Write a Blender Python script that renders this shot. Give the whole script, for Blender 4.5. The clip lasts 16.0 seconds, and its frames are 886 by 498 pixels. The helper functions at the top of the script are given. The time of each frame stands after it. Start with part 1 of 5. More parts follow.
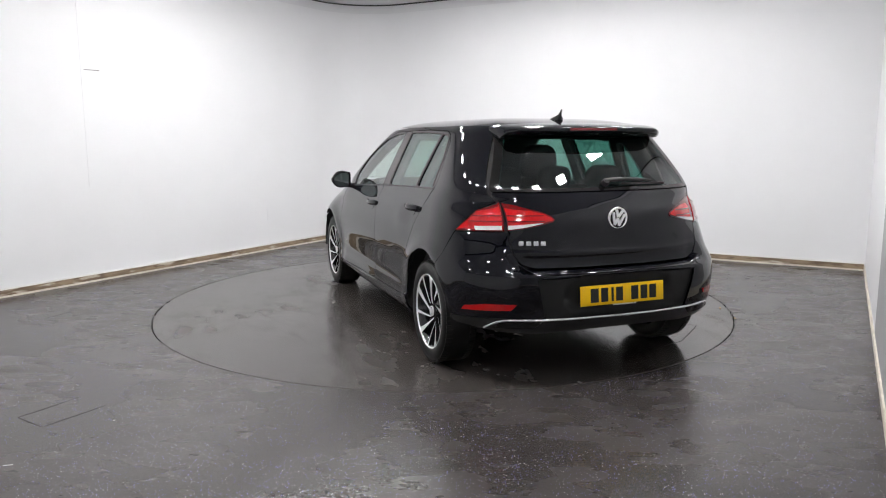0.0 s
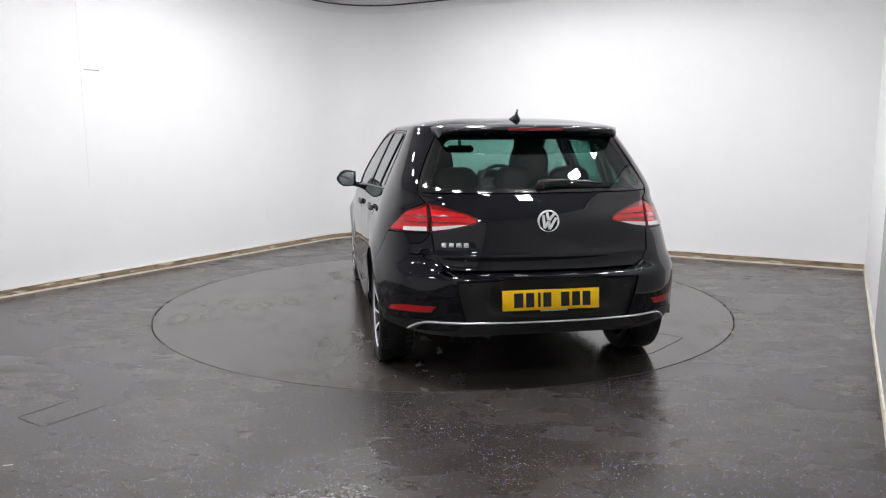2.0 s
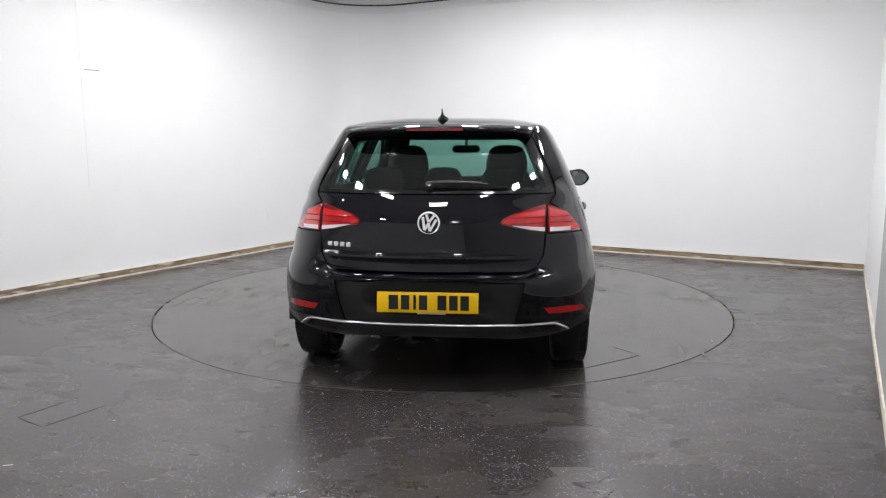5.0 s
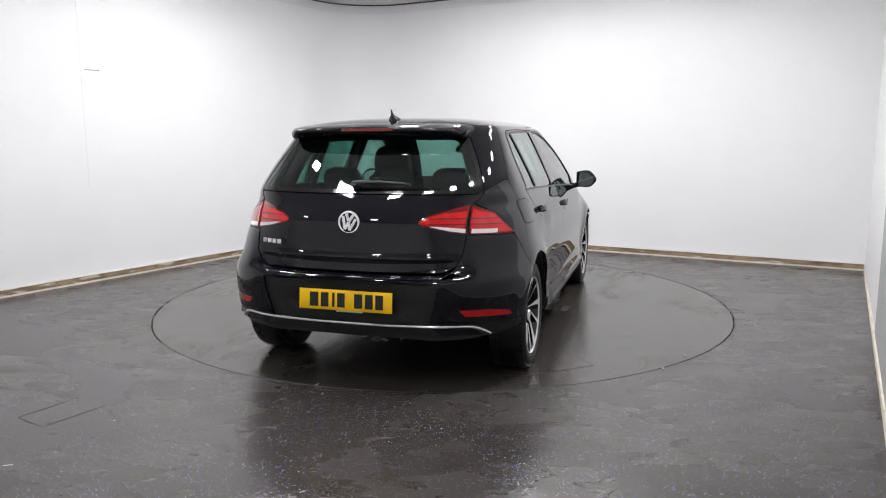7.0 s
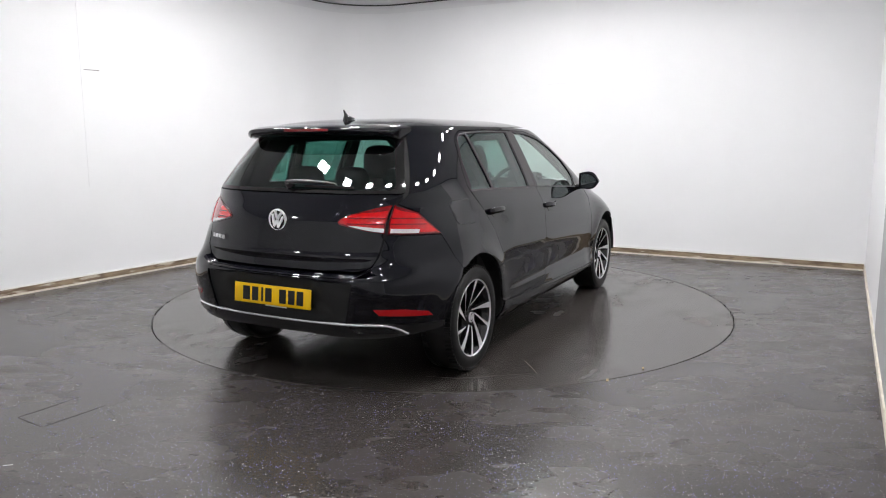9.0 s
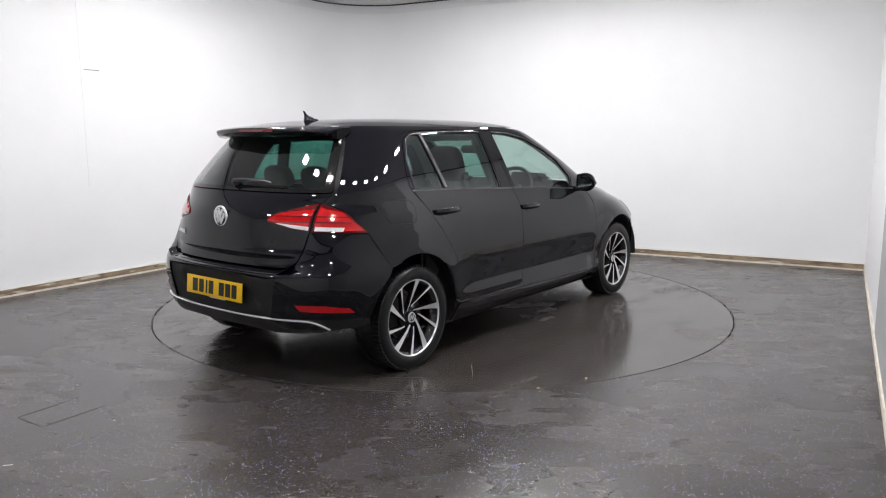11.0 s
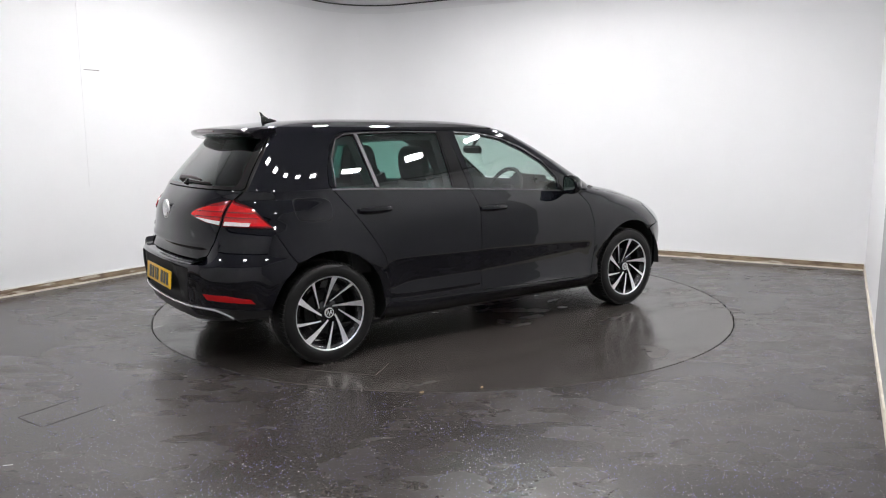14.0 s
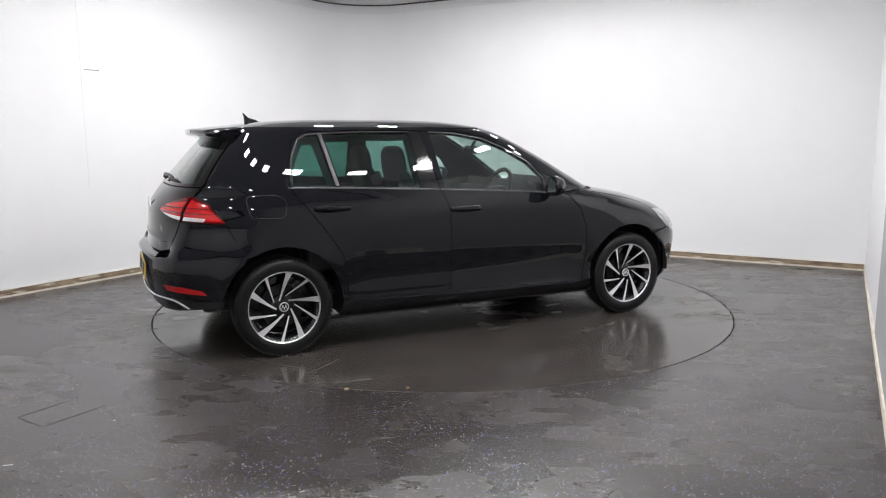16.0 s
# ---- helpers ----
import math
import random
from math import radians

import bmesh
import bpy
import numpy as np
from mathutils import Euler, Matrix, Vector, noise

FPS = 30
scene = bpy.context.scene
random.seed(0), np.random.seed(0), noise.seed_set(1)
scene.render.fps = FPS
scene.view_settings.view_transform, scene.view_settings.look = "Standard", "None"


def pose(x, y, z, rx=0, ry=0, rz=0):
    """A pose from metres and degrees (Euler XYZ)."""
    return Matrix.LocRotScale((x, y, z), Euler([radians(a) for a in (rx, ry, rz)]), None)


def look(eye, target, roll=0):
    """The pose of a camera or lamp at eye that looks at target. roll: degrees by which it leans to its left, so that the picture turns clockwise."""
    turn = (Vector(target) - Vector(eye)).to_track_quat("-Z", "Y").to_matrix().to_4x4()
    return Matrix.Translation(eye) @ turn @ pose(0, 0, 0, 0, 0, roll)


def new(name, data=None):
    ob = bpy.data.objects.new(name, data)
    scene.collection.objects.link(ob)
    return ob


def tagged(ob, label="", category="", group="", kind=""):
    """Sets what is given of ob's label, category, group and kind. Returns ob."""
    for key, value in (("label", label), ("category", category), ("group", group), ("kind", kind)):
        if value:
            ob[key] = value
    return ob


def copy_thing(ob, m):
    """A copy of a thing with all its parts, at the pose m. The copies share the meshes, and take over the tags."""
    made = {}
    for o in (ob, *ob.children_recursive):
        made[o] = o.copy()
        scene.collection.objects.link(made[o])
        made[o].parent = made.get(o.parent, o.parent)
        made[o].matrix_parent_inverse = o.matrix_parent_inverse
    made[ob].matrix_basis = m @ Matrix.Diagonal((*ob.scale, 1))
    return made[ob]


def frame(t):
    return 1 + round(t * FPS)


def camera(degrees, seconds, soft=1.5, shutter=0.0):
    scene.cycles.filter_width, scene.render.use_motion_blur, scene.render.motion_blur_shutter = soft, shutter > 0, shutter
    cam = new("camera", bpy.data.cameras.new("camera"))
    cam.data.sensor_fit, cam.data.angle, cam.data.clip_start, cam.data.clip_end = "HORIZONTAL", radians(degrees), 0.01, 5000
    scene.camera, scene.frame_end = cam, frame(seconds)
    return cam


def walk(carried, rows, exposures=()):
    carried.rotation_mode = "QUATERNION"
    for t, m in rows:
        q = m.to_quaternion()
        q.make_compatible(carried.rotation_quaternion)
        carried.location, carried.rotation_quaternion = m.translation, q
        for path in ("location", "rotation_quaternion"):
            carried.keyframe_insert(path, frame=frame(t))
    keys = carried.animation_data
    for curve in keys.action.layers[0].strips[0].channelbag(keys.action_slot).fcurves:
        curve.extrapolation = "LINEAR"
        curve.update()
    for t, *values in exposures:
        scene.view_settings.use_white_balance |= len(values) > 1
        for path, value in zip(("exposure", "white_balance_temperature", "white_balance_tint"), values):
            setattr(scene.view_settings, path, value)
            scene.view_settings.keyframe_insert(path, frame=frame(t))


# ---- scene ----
# camera: it stands still in the corner by the side wall
EYE = (0.0, -6.066, 1.3586)
PAN, PITCH = 0.00042, -0.15277
cam = camera(61.97, 16.0, soft=1.1)
AIM = (EYE[0] + math.sin(PAN) * math.cos(PITCH), EYE[1] + math.cos(PAN) * math.cos(PITCH), EYE[2] + math.sin(PITCH))
walk(cam, [(0.0, look(EYE, AIM, -0.2)), (16.0, look(EYE, AIM, -0.2))], exposures=[(0.0, 0.0), (16.0, 0.0)])

# world: a closed room, so only a faint grey comes from outside it
world = bpy.data.worlds.new("world")
scene.world = world
world.use_nodes = True
world.node_tree.nodes["Background"].inputs[0].default_value = (0.5, 0.5, 0.5, 1)
world.node_tree.nodes["Background"].inputs[1].default_value = 0.05
PANEL_POWER = 216.0

# ---- materials ----


def material(name):
    m = bpy.data.materials.new(name)
    m.use_nodes = True
    return m, m.node_tree.nodes, m.node_tree.links, m.node_tree.nodes["Principled BSDF"]


def plain(name, colour, rough=0.5, metal=0.0, coat=0.0, spec=0.5, grain=0.0, scale=40.0, bump=0.0):
    """A surface with a fine variation of colour and gloss, and a light relief."""
    m, n, l, b = material(name)
    b.inputs["Base Color"].default_value = (*colour, 1)
    b.inputs["Roughness"].default_value = rough
    b.inputs["Metallic"].default_value = metal
    b.inputs["Coat Weight"].default_value = coat
    b.inputs["Coat Roughness"].default_value = 0.02
    b.inputs["Specular IOR Level"].default_value = spec
    if grain or bump:
        co = n.new("ShaderNodeTexCoord")
        tex = n.new("ShaderNodeTexNoise")
        tex.inputs["Scale"].default_value = scale
        tex.inputs["Detail"].default_value = 6
        l.new(co.outputs["Object"], tex.inputs["Vector"])
        if grain:
            mix = n.new("ShaderNodeMix")
            mix.data_type = "RGBA"
            mix.inputs["A"].default_value = (*[c * (1 - grain) for c in colour], 1)
            mix.inputs["B"].default_value = (*[min(1, c * (1 + grain)) for c in colour], 1)
            l.new(tex.outputs["Fac"], mix.inputs["Factor"])
            l.new(mix.outputs["Result"], b.inputs["Base Color"])
            mr = n.new("ShaderNodeMapRange")
            mr.inputs["To Min"].default_value = max(0.0, rough * (1 - grain * 0.6))
            mr.inputs["To Max"].default_value = min(1.0, rough * (1 + grain * 0.6))
            l.new(tex.outputs["Fac"], mr.inputs["Value"])
            l.new(mr.outputs["Result"], b.inputs["Roughness"])
        if bump:
            bp = n.new("ShaderNodeBump")
            bp.inputs["Strength"].default_value = bump
            bp.inputs["Distance"].default_value = 0.002
            l.new(tex.outputs["Fac"], bp.inputs["Height"])
            l.new(bp.outputs["Normal"], b.inputs["Normal"])
    return m


def glass(name, tint, rough=0.0):
    """A thin pane: tinted see-through with a mirror gloss that grows at grazing angles."""
    m, n, l, b = material(name)
    n.remove(b)
    out = n["Material Output"]
    tr = n.new("ShaderNodeBsdfTransparent")
    tr.inputs["Color"].default_value = (*tint, 1)
    gl = n.new("ShaderNodeBsdfGlossy")
    gl.inputs["Roughness"].default_value = rough
    gl.inputs["Color"].default_value = (1, 1, 1, 1)
    lw = n.new("ShaderNodeLayerWeight")
    lw.inputs["Blend"].default_value = 0.5
    pw = n.new("ShaderNodeMath")
    pw.operation = "POWER"
    pw.inputs[1].default_value = 4.2
    l.new(lw.outputs["Facing"], pw.inputs[0])
    fr = n.new("ShaderNodeMapRange")
    fr.inputs["To Min"].default_value = 0.075
    fr.inputs["To Max"].default_value = 0.9
    l.new(pw.outputs[0], fr.inputs["Value"])
    mix = n.new("ShaderNodeMixShader")
    l.new(fr.outputs["Result"], mix.inputs[0])
    l.new(tr.outputs[0], mix.inputs[1])
    l.new(gl.outputs[0], mix.inputs[2])
    l.new(mix.outputs[0], out.inputs["Surface"])
    return m


def glowing(name, colour, power):
    m, n, l, b = material(name)
    b.inputs["Base Color"].default_value = (0.8, 0.8, 0.8, 1)
    b.inputs["Emission Color"].default_value = (*colour, 1)
    b.inputs["Emission Strength"].default_value = power
    return m


def floor_material(name, flecks, wet, smear):
    """Worn dark sheet flooring: brown-grey, with pale chips, dull smears and glossier damp patches."""
    m, n, l, b = material(name)
    co = n.new("ShaderNodeTexCoord")

    def tex(scale, detail=5.0, distort=0.0, stretch=None):
        t = n.new("ShaderNodeTexNoise")
        t.inputs["Scale"].default_value = scale
        t.inputs["Detail"].default_value = detail
        t.inputs["Distortion"].default_value = distort
        if stretch:
            mp = n.new("ShaderNodeMapping")
            mp.inputs["Scale"].default_value = stretch
            l.new(co.outputs["Object"], mp.inputs["Vector"])
            l.new(mp.outputs["Vector"], t.inputs["Vector"])
        else:
            l.new(co.outputs["Object"], t.inputs["Vector"])
        return t

    def ramp(src, lo, hi, a, c):
        r = n.new("ShaderNodeMapRange")
        r.interpolation_type = "SMOOTHSTEP"
        for key, v in (("From Min", lo), ("From Max", hi), ("To Min", a), ("To Max", c)):
            r.inputs[key].default_value = v
        l.new(src, r.inputs["Value"])
        return r.outputs["Result"]

    def blend(f, a, c):
        x = n.new("ShaderNodeMix")
        x.data_type = "RGBA"
        for key, v in (("Factor", f), ("A", a), ("B", c)):
            if isinstance(v, tuple):
                x.inputs[key].default_value = (*v, 1)
            else:
                l.new(v, x.inputs[key])
        return x.outputs["Result"]

    big = tex(0.9, 3, 0.3)
    mid = tex(5.0, 4, 0.2, (0.7, 1.3, 1.0))
    fine = tex(260.0, 3)
    col = blend(ramp(big.outputs["Fac"], 0.35, 0.68, 0, 1), FLOOR_DARK, FLOOR_LIGHT)
    haze = tex(2.6, 9, 0.25, (0.55, 1.5, 1.0))
    streak = tex(9.0, 8, 0.2, (0.30, 1.7, 1.0))
    wide_ = n.new("ShaderNodeMath")
    wide_.operation = "MULTIPLY_ADD"
    l.new(ramp(streak.outputs["Fac"], 0.0, 1.0, 0, 1), wide_.inputs[0])
    l.new(ramp(haze.outputs["Fac"], 0.15, 0.85, 0, 0.75), wide_.inputs[1])
    l.new(ramp(haze.outputs["Fac"], 0.25, 0.85, 0, 0.45), wide_.inputs[2])
    col = blend(ramp(wide_.outputs[0], 0.0, 1.0, 0.30 * smear, 0.95 * smear), col, FLOOR_SMEAR)
    grit = tex(70.0, 4)
    tone = n.new("ShaderNodeHueSaturation")
    l.new(ramp(grit.outputs["Fac"], 0.3, 0.7, 0.78, 1.22), tone.inputs["Value"])
    l.new(col, tone.inputs["Color"])
    col = tone.outputs["Color"]
    if flecks:
        vo = n.new("ShaderNodeTexVoronoi")
        vo.inputs["Scale"].default_value = 118.0
        l.new(co.outputs["Object"], vo.inputs["Vector"])
        pick = n.new("ShaderNodeSeparateColor")
        l.new(vo.outputs["Color"], pick.inputs[0])
        near = ramp(vo.outputs["Distance"], 0.19, 0.27, 1, 0)
        patch = n.new("ShaderNodeMath")
        patch.operation = "MULTIPLY"
        l.new(ramp(pick.outputs[0], 0.70, 0.74, 0, flecks), patch.inputs[0])
        l.new(ramp(mid.outputs["Fac"], 0.36, 0.60, 0.30, 1.0), patch.inputs[1])
        some = patch.outputs[0]
        mul = n.new("ShaderNodeMath")
        mul.operation = "MULTIPLY"
        l.new(near, mul.inputs[0])
        l.new(some, mul.inputs[1])
        chip = blend(ramp(pick.outputs[1], 0.35, 0.45, 0, 1), (0.86, 0.86, 0.92), (0.34, 0.34, 0.95))
        col = blend(mul.outputs[0], col, chip)
    l.new(col, b.inputs["Base Color"])
    damp = ramp(mid.outputs["Fac"], 0.25, 0.75, 0, 1)
    damp2 = ramp(big.outputs["Fac"], 0.3, 0.7, 0, 1)
    mx = n.new("ShaderNodeMath")
    mx.operation = "MULTIPLY"
    l.new(damp, mx.inputs[0])
    l.new(damp2, mx.inputs[1])
    dull = n.new("ShaderNodeMath")
    dull.operation = "MULTIPLY_ADD"
    dull.inputs[1].default_value = 0.05
    l.new(wide_.outputs[0], dull.inputs[0])
    l.new(ramp(mx.outputs[0], 0.0, 0.8, wet[0], wet[1]), dull.inputs[2])
    l.new(dull.outputs[0], b.inputs["Roughness"])
    bp = n.new("ShaderNodeBump")
    bp.inputs["Strength"].default_value = 0.12
    bp.inputs["Distance"].default_value = 0.001
    l.new(fine.outputs["Fac"], bp.inputs["Height"])
    l.new(bp.outputs["Normal"], b.inputs["Normal"])
    return m


FLOOR_DARK, FLOOR_LIGHT, FLOOR_SMEAR = (0.0275, 0.0225, 0.0212), (0.0425, 0.0365, 0.034), (0.102, 0.092, 0.083)
M_FLOOR = floor_material("speckled dark sheet flooring", 1.0, (0.23, 0.35), 0.26)
M_DISC = floor_material("worn dark turntable flooring", 0.06, (0.15, 0.29), 0.50)
M_GAP = plain("black gap", (0.004, 0.004, 0.004), 0.8)
M_WALL = plain("white wall panel", (0.80, 0.80, 0.81), 0.42, grain=0.03, scale=2.2, bump=0.03)
M_CEIL = plain("pale grey ceiling", (0.74, 0.74, 0.75), 0.7, grain=0.05, scale=2.0)
M_PALEWALL = plain("pale wall greyed for reflections", (0.62, 0.62, 0.63), 0.7, grain=0.05, scale=2.0)
# darker than the white wall only to dim reflections in the car's doors
M_DARKWALL = plain("wall greyed for reflections", (0.38, 0.38, 0.39), 0.7, grain=0.08, scale=2.0)
M_SHADOW_STRIP = plain("dark ceiling shadow colour", (0.05, 0.05, 0.05), 0.7)


def worn_wood(name, bare, dark, paint):
    """Bare brown board with darker bruises along it and patches of old cream paint."""
    m, n, l, b = material(name)
    co = n.new("ShaderNodeTexCoord")
    col = None
    for scale, squash, lo, hi, tint in ((3.0, 6.0, 0.40, 0.62, dark), (11.0, 3.0, 0.55, 0.66, dark), (5.0, 5.0, 0.57, 0.68, paint)):
        mp = n.new("ShaderNodeMapping")
        mp.inputs["Scale"].default_value = (1, 1, squash)
        mp.inputs["Location"].default_value = (scale, 2 * scale, 0)
        l.new(co.outputs["Object"], mp.inputs["Vector"])
        tx = n.new("ShaderNodeTexNoise")
        tx.inputs["Scale"].default_value = scale
        tx.inputs["Detail"].default_value = 8
        l.new(mp.outputs["Vector"], tx.inputs["Vector"])
        r = n.new("ShaderNodeMapRange")
        r.inputs["From Min"].default_value, r.inputs["From Max"].default_value = lo, hi
        r.inputs["To Max"].default_value = 0.85
        l.new(tx.outputs["Fac"], r.inputs["Value"])
        x = n.new("ShaderNodeMix")
        x.data_type = "RGBA"
        x.inputs["A"].default_value = (*bare, 1)
        x.inputs["B"].default_value = (*tint, 1)
        l.new(r.outputs["Result"], x.inputs["Factor"])
        if col:
            l.new(col, x.inputs["A"])
        col = x.outputs["Result"]
    l.new(col, b.inputs["Base Color"])
    b.inputs["Roughness"].default_value = 0.65
    return m


M_SKIRT = worn_wood("scuffed bare and painted wood", (0.30, 0.225, 0.145), (0.13, 0.085, 0.055), (0.62, 0.56, 0.46))
M_SKIRT_PALE = plain("chipped cream paint", (0.68, 0.63, 0.54), 0.6, grain=0.3, scale=15.0, bump=0.2)
M_SKIRT_CAP = plain("white painted edge", (0.80, 0.79, 0.76), 0.5, grain=0.06, scale=15.0)
M_LIGHT = glowing("lit diffuser", (0.99, 0.985, 0.992), PANEL_POWER)
M_PAINT = plain("black car paint", (0.0034, 0.0036, 0.0058), 0.5, coat=1.0, spec=0.0)
M_PAINT.node_tree.nodes["Principled BSDF"].inputs["Coat IOR"].default_value = 1.50
M_INNER = plain("unlit black plastic", (0.008, 0.008, 0.008), 0.7)
M_TRIM = plain("satin black trim", (0.012, 0.012, 0.012), 0.35, grain=0.1, scale=200)
M_GLOSSTRIM = plain("gloss black trim", (0.006, 0.006, 0.006), 0.08)
M_RUBBER = plain("tyre rubber", (0.0055, 0.0055, 0.0055), 0.48, spec=0.4, grain=0.3, scale=60, bump=0.25)
M_ALLOY = plain("machined alloy", (0.78, 0.78, 0.79), 0.36, metal=0.6, grain=0.08, scale=90)
M_RIMBLACK = plain("gloss black wheel paint", (0.010, 0.010, 0.011), 0.15, coat=0.6)
M_STEEL = plain("brake disc steel", (0.07, 0.068, 0.065), 0.4, metal=1.0, grain=0.2, scale=80)
M_CHROME = plain("chrome", (0.88, 0.88, 0.89), 0.16, metal=0.72)
M_BADGE = plain("bright chrome badge", (0.92, 0.92, 0.93), 0.3, metal=0.35)
M_SATIN = plain("satin aluminium strip", (0.10, 0.10, 0.104), 0.45, metal=1.0)
M_GLASS_DARK = glass("privacy tinted glass", (0.22, 0.44, 0.385))
M_GLASS = glass("green tinted glass", (0.70, 0.84, 0.79))
M_REDLENS = plain("red lamp lens", (0.46, 0.0010, 0.003), 0.12, coat=1.0, grain=0.15, scale=30)
M_REDDARK = plain("dark red lamp lens", (0.13, 0.001, 0.003), 0.08, coat=1.0)
M_CLEAR = plain("clear reversing lens", (0.62, 0.56, 0.56), 0.15, coat=1.0, grain=0.35, scale=220)
M_HEADLAMP = plain("clear headlamp lens", (0.20, 0.21, 0.22), 0.06, coat=1.0)
M_YELLOW = plain("yellow reflective plate", (0.88, 0.53, 0.0), 0.35, grain=0.05, scale=50)
M_PLATEBLACK = plain("black plate print", (0.006, 0.006, 0.006), 0.4)
M_WHITE = plain("white print", (0.8, 0.8, 0.8), 0.5)
M_CLOTH = plain("charcoal seat cloth", (0.022, 0.022, 0.024), 0.9, grain=0.3, scale=150, bump=0.2)
M_CABIN = plain("dark cabin plastic", (0.018, 0.018, 0.019), 0.6)
M_LINING = plain("grey roof lining", (0.22, 0.22, 0.21), 0.9)
M_MIRROR = plain("mirror glass", (0.78, 0.88, 0.86), 0.01, metal=1.0)
M_PAPER = plain("torn yellowish scrap", (0.40, 0.30, 0.17), 0.8)

# ---- helpers for meshes ----


def part(name, bm, mat, parent=None, label="", smooth=True, sharp=35.0):
    """One bmesh as one mesh object, under a thing or a part."""
    me = bpy.data.meshes.new(name)
    bmesh.ops.recalc_face_normals(bm, faces=bm.faces) if smooth is not None else None
    bm.to_mesh(me)
    bm.free()
    if smooth:
        me.shade_smooth()
        me.set_sharp_from_angle(angle=radians(sharp))
    me.materials.append(mat)
    ob = new(name, me)
    if parent is not None:
        ob.parent = parent
    if label:
        tagged(ob, label)
    return ob


def box(bm, size, at=(0, 0, 0), bevel=0.0, turn=None):
    m = Matrix.Translation(at) @ (turn if turn is not None else Matrix.Identity(4)) @ Matrix.Diagonal((*size, 1))
    made = bmesh.ops.create_cube(bm, size=1.0, matrix=m)
    if bevel:
        edges = {e for v in made["verts"] for e in v.link_edges}
        bmesh.ops.bevel(bm, geom=list(edges), offset=bevel, segments=2, affect="EDGES", profile=0.5)
    return bm


def prism(bm, outline, z0, z1):
    """An upright prism over a plan outline."""
    lo = [bm.verts.new((x, y, z0)) for x, y in outline]
    hi = [bm.verts.new((x, y, z1)) for x, y in outline]
    k = len(outline)
    for i in range(k):
        bm.faces.new((lo[i], lo[(i + 1) % k], hi[(i + 1) % k], hi[i]))
    bm.faces.new(hi)
    bm.faces.new(lo[::-1])
    return bm


def lathe(bm, profile, steps=48, axis="y"):
    """A profile of (radius, along) turned about an axis."""
    rings = []
    for i in range(steps):
        a = 2 * math.pi * i / steps
        ring = []
        for r, h in profile:
            p = (r * math.cos(a), h, r * math.sin(a)) if axis == "y" else (r * math.cos(a), r * math.sin(a), h)
            ring.append(bm.verts.new(p))
        rings.append(ring)
    for i in range(steps):
        a, b = rings[i], rings[(i + 1) % steps]
        for j in range(len(profile) - 1):
            bm.faces.new((a[j], a[j + 1], b[j + 1], b[j]))
    return bm


def strip(bm, points, half, thick, up=(0, 0, 1)):
    """A flat bar of even section along a row of points."""
    pts = [Vector(p) for p in points]
    rings = []
    for i, p in enumerate(pts):
        d = (pts[min(i + 1, len(pts) - 1)] - pts[max(i - 1, 0)]).normalized()
        s = d.cross(Vector(up)).normalized()
        u = s.cross(d).normalized()
        rings.append([bm.verts.new(p + s * a * thick + u * b * half) for a, b in ((-1, -1), (1, -1), (1, 1), (-1, 1))])
    for a, b in zip(rings, rings[1:]):
        for k in range(4):
            bm.faces.new((a[k], a[(k + 1) % 4], b[(k + 1) % 4], b[k]))
    bm.faces.new(rings[0][::-1])
    bm.faces.new(rings[-1])
    return bm


def tube(bm, points, radius, sides=8):
    pts = [Vector(p) for p in points]
    rings = []
    for i, p in enumerate(pts):
        d = (pts[min(i + 1, len(pts) - 1)] - pts[max(i - 1, 0)]).normalized()
        s = d.orthogonal().normalized() if i == 0 else (prev - d * prev.dot(d)).normalized()
        prev = s
        u = d.cross(s)
        r = radius(i / (len(pts) - 1)) if callable(radius) else radius
        rings.append([bm.verts.new(p + (s * math.cos(a) + u * math.sin(a)) * r) for a in (2 * math.pi * k / sides for k in range(sides))])
    for a, b in zip(rings, rings[1:]):
        for k in range(sides):
            bm.faces.new((a[k], a[(k + 1) % sides], b[(k + 1) % sides], b[k]))
    bm.faces.new(rings[0][::-1])
    bm.faces.new(rings[-1])
    return bm


# ---- room ----
WALL_H = 2.928  # top of the wall sheets
BL, BR, FR, FL = Vector((-1.160, 4.191)), Vector((4.243, 1.230)), Vector((0.026, -6.567)), Vector((-5.949, -3.313))
COVE = 0.80
d_left, d_back = (FL - BL).normalized(), (BR - BL).normalized()
turn_angle = math.acos(d_left.dot(d_back))
run = COVE / math.tan(turn_angle / 2)
C0, C1 = BL + d_left * run, BL + d_back * run
hub = BL + (d_left + d_back).normalized() * (COVE / math.sin(turn_angle / 2))
ARC = []
a0 = math.atan2(*(C0 - hub).yx)
a1 = math.atan2(*(C1 - hub).yx)
if a1 - a0 > math.pi:
    a1 -= 2 * math.pi
if a0 - a1 > math.pi:
    a1 += 2 * math.pi
for i in range(17):
    a = a0 + (a1 - a0) * i / 16
    ARC.append(hub + Vector((math.cos(a), math.sin(a))) * COVE)


def offset_path(path, d):
    """The path moved to the left of its way by d."""
    out = []
    for i, p in enumerate(path):
        t0 = (p - path[i - 1]).normalized() if i else None
        t1 = (path[i + 1] - p).normalized() if i + 1 < len(path) else None
        t = ((t0 or t1) + (t1 or t0)).normalized()
        nrm = Vector((-t.y, t.x))
        k = 1.0 / max(0.5, nrm.dot(Vector((-(t0 or t1).y, (t0 or t1).x))))
        out.append(p + nrm * d * k)
    return out


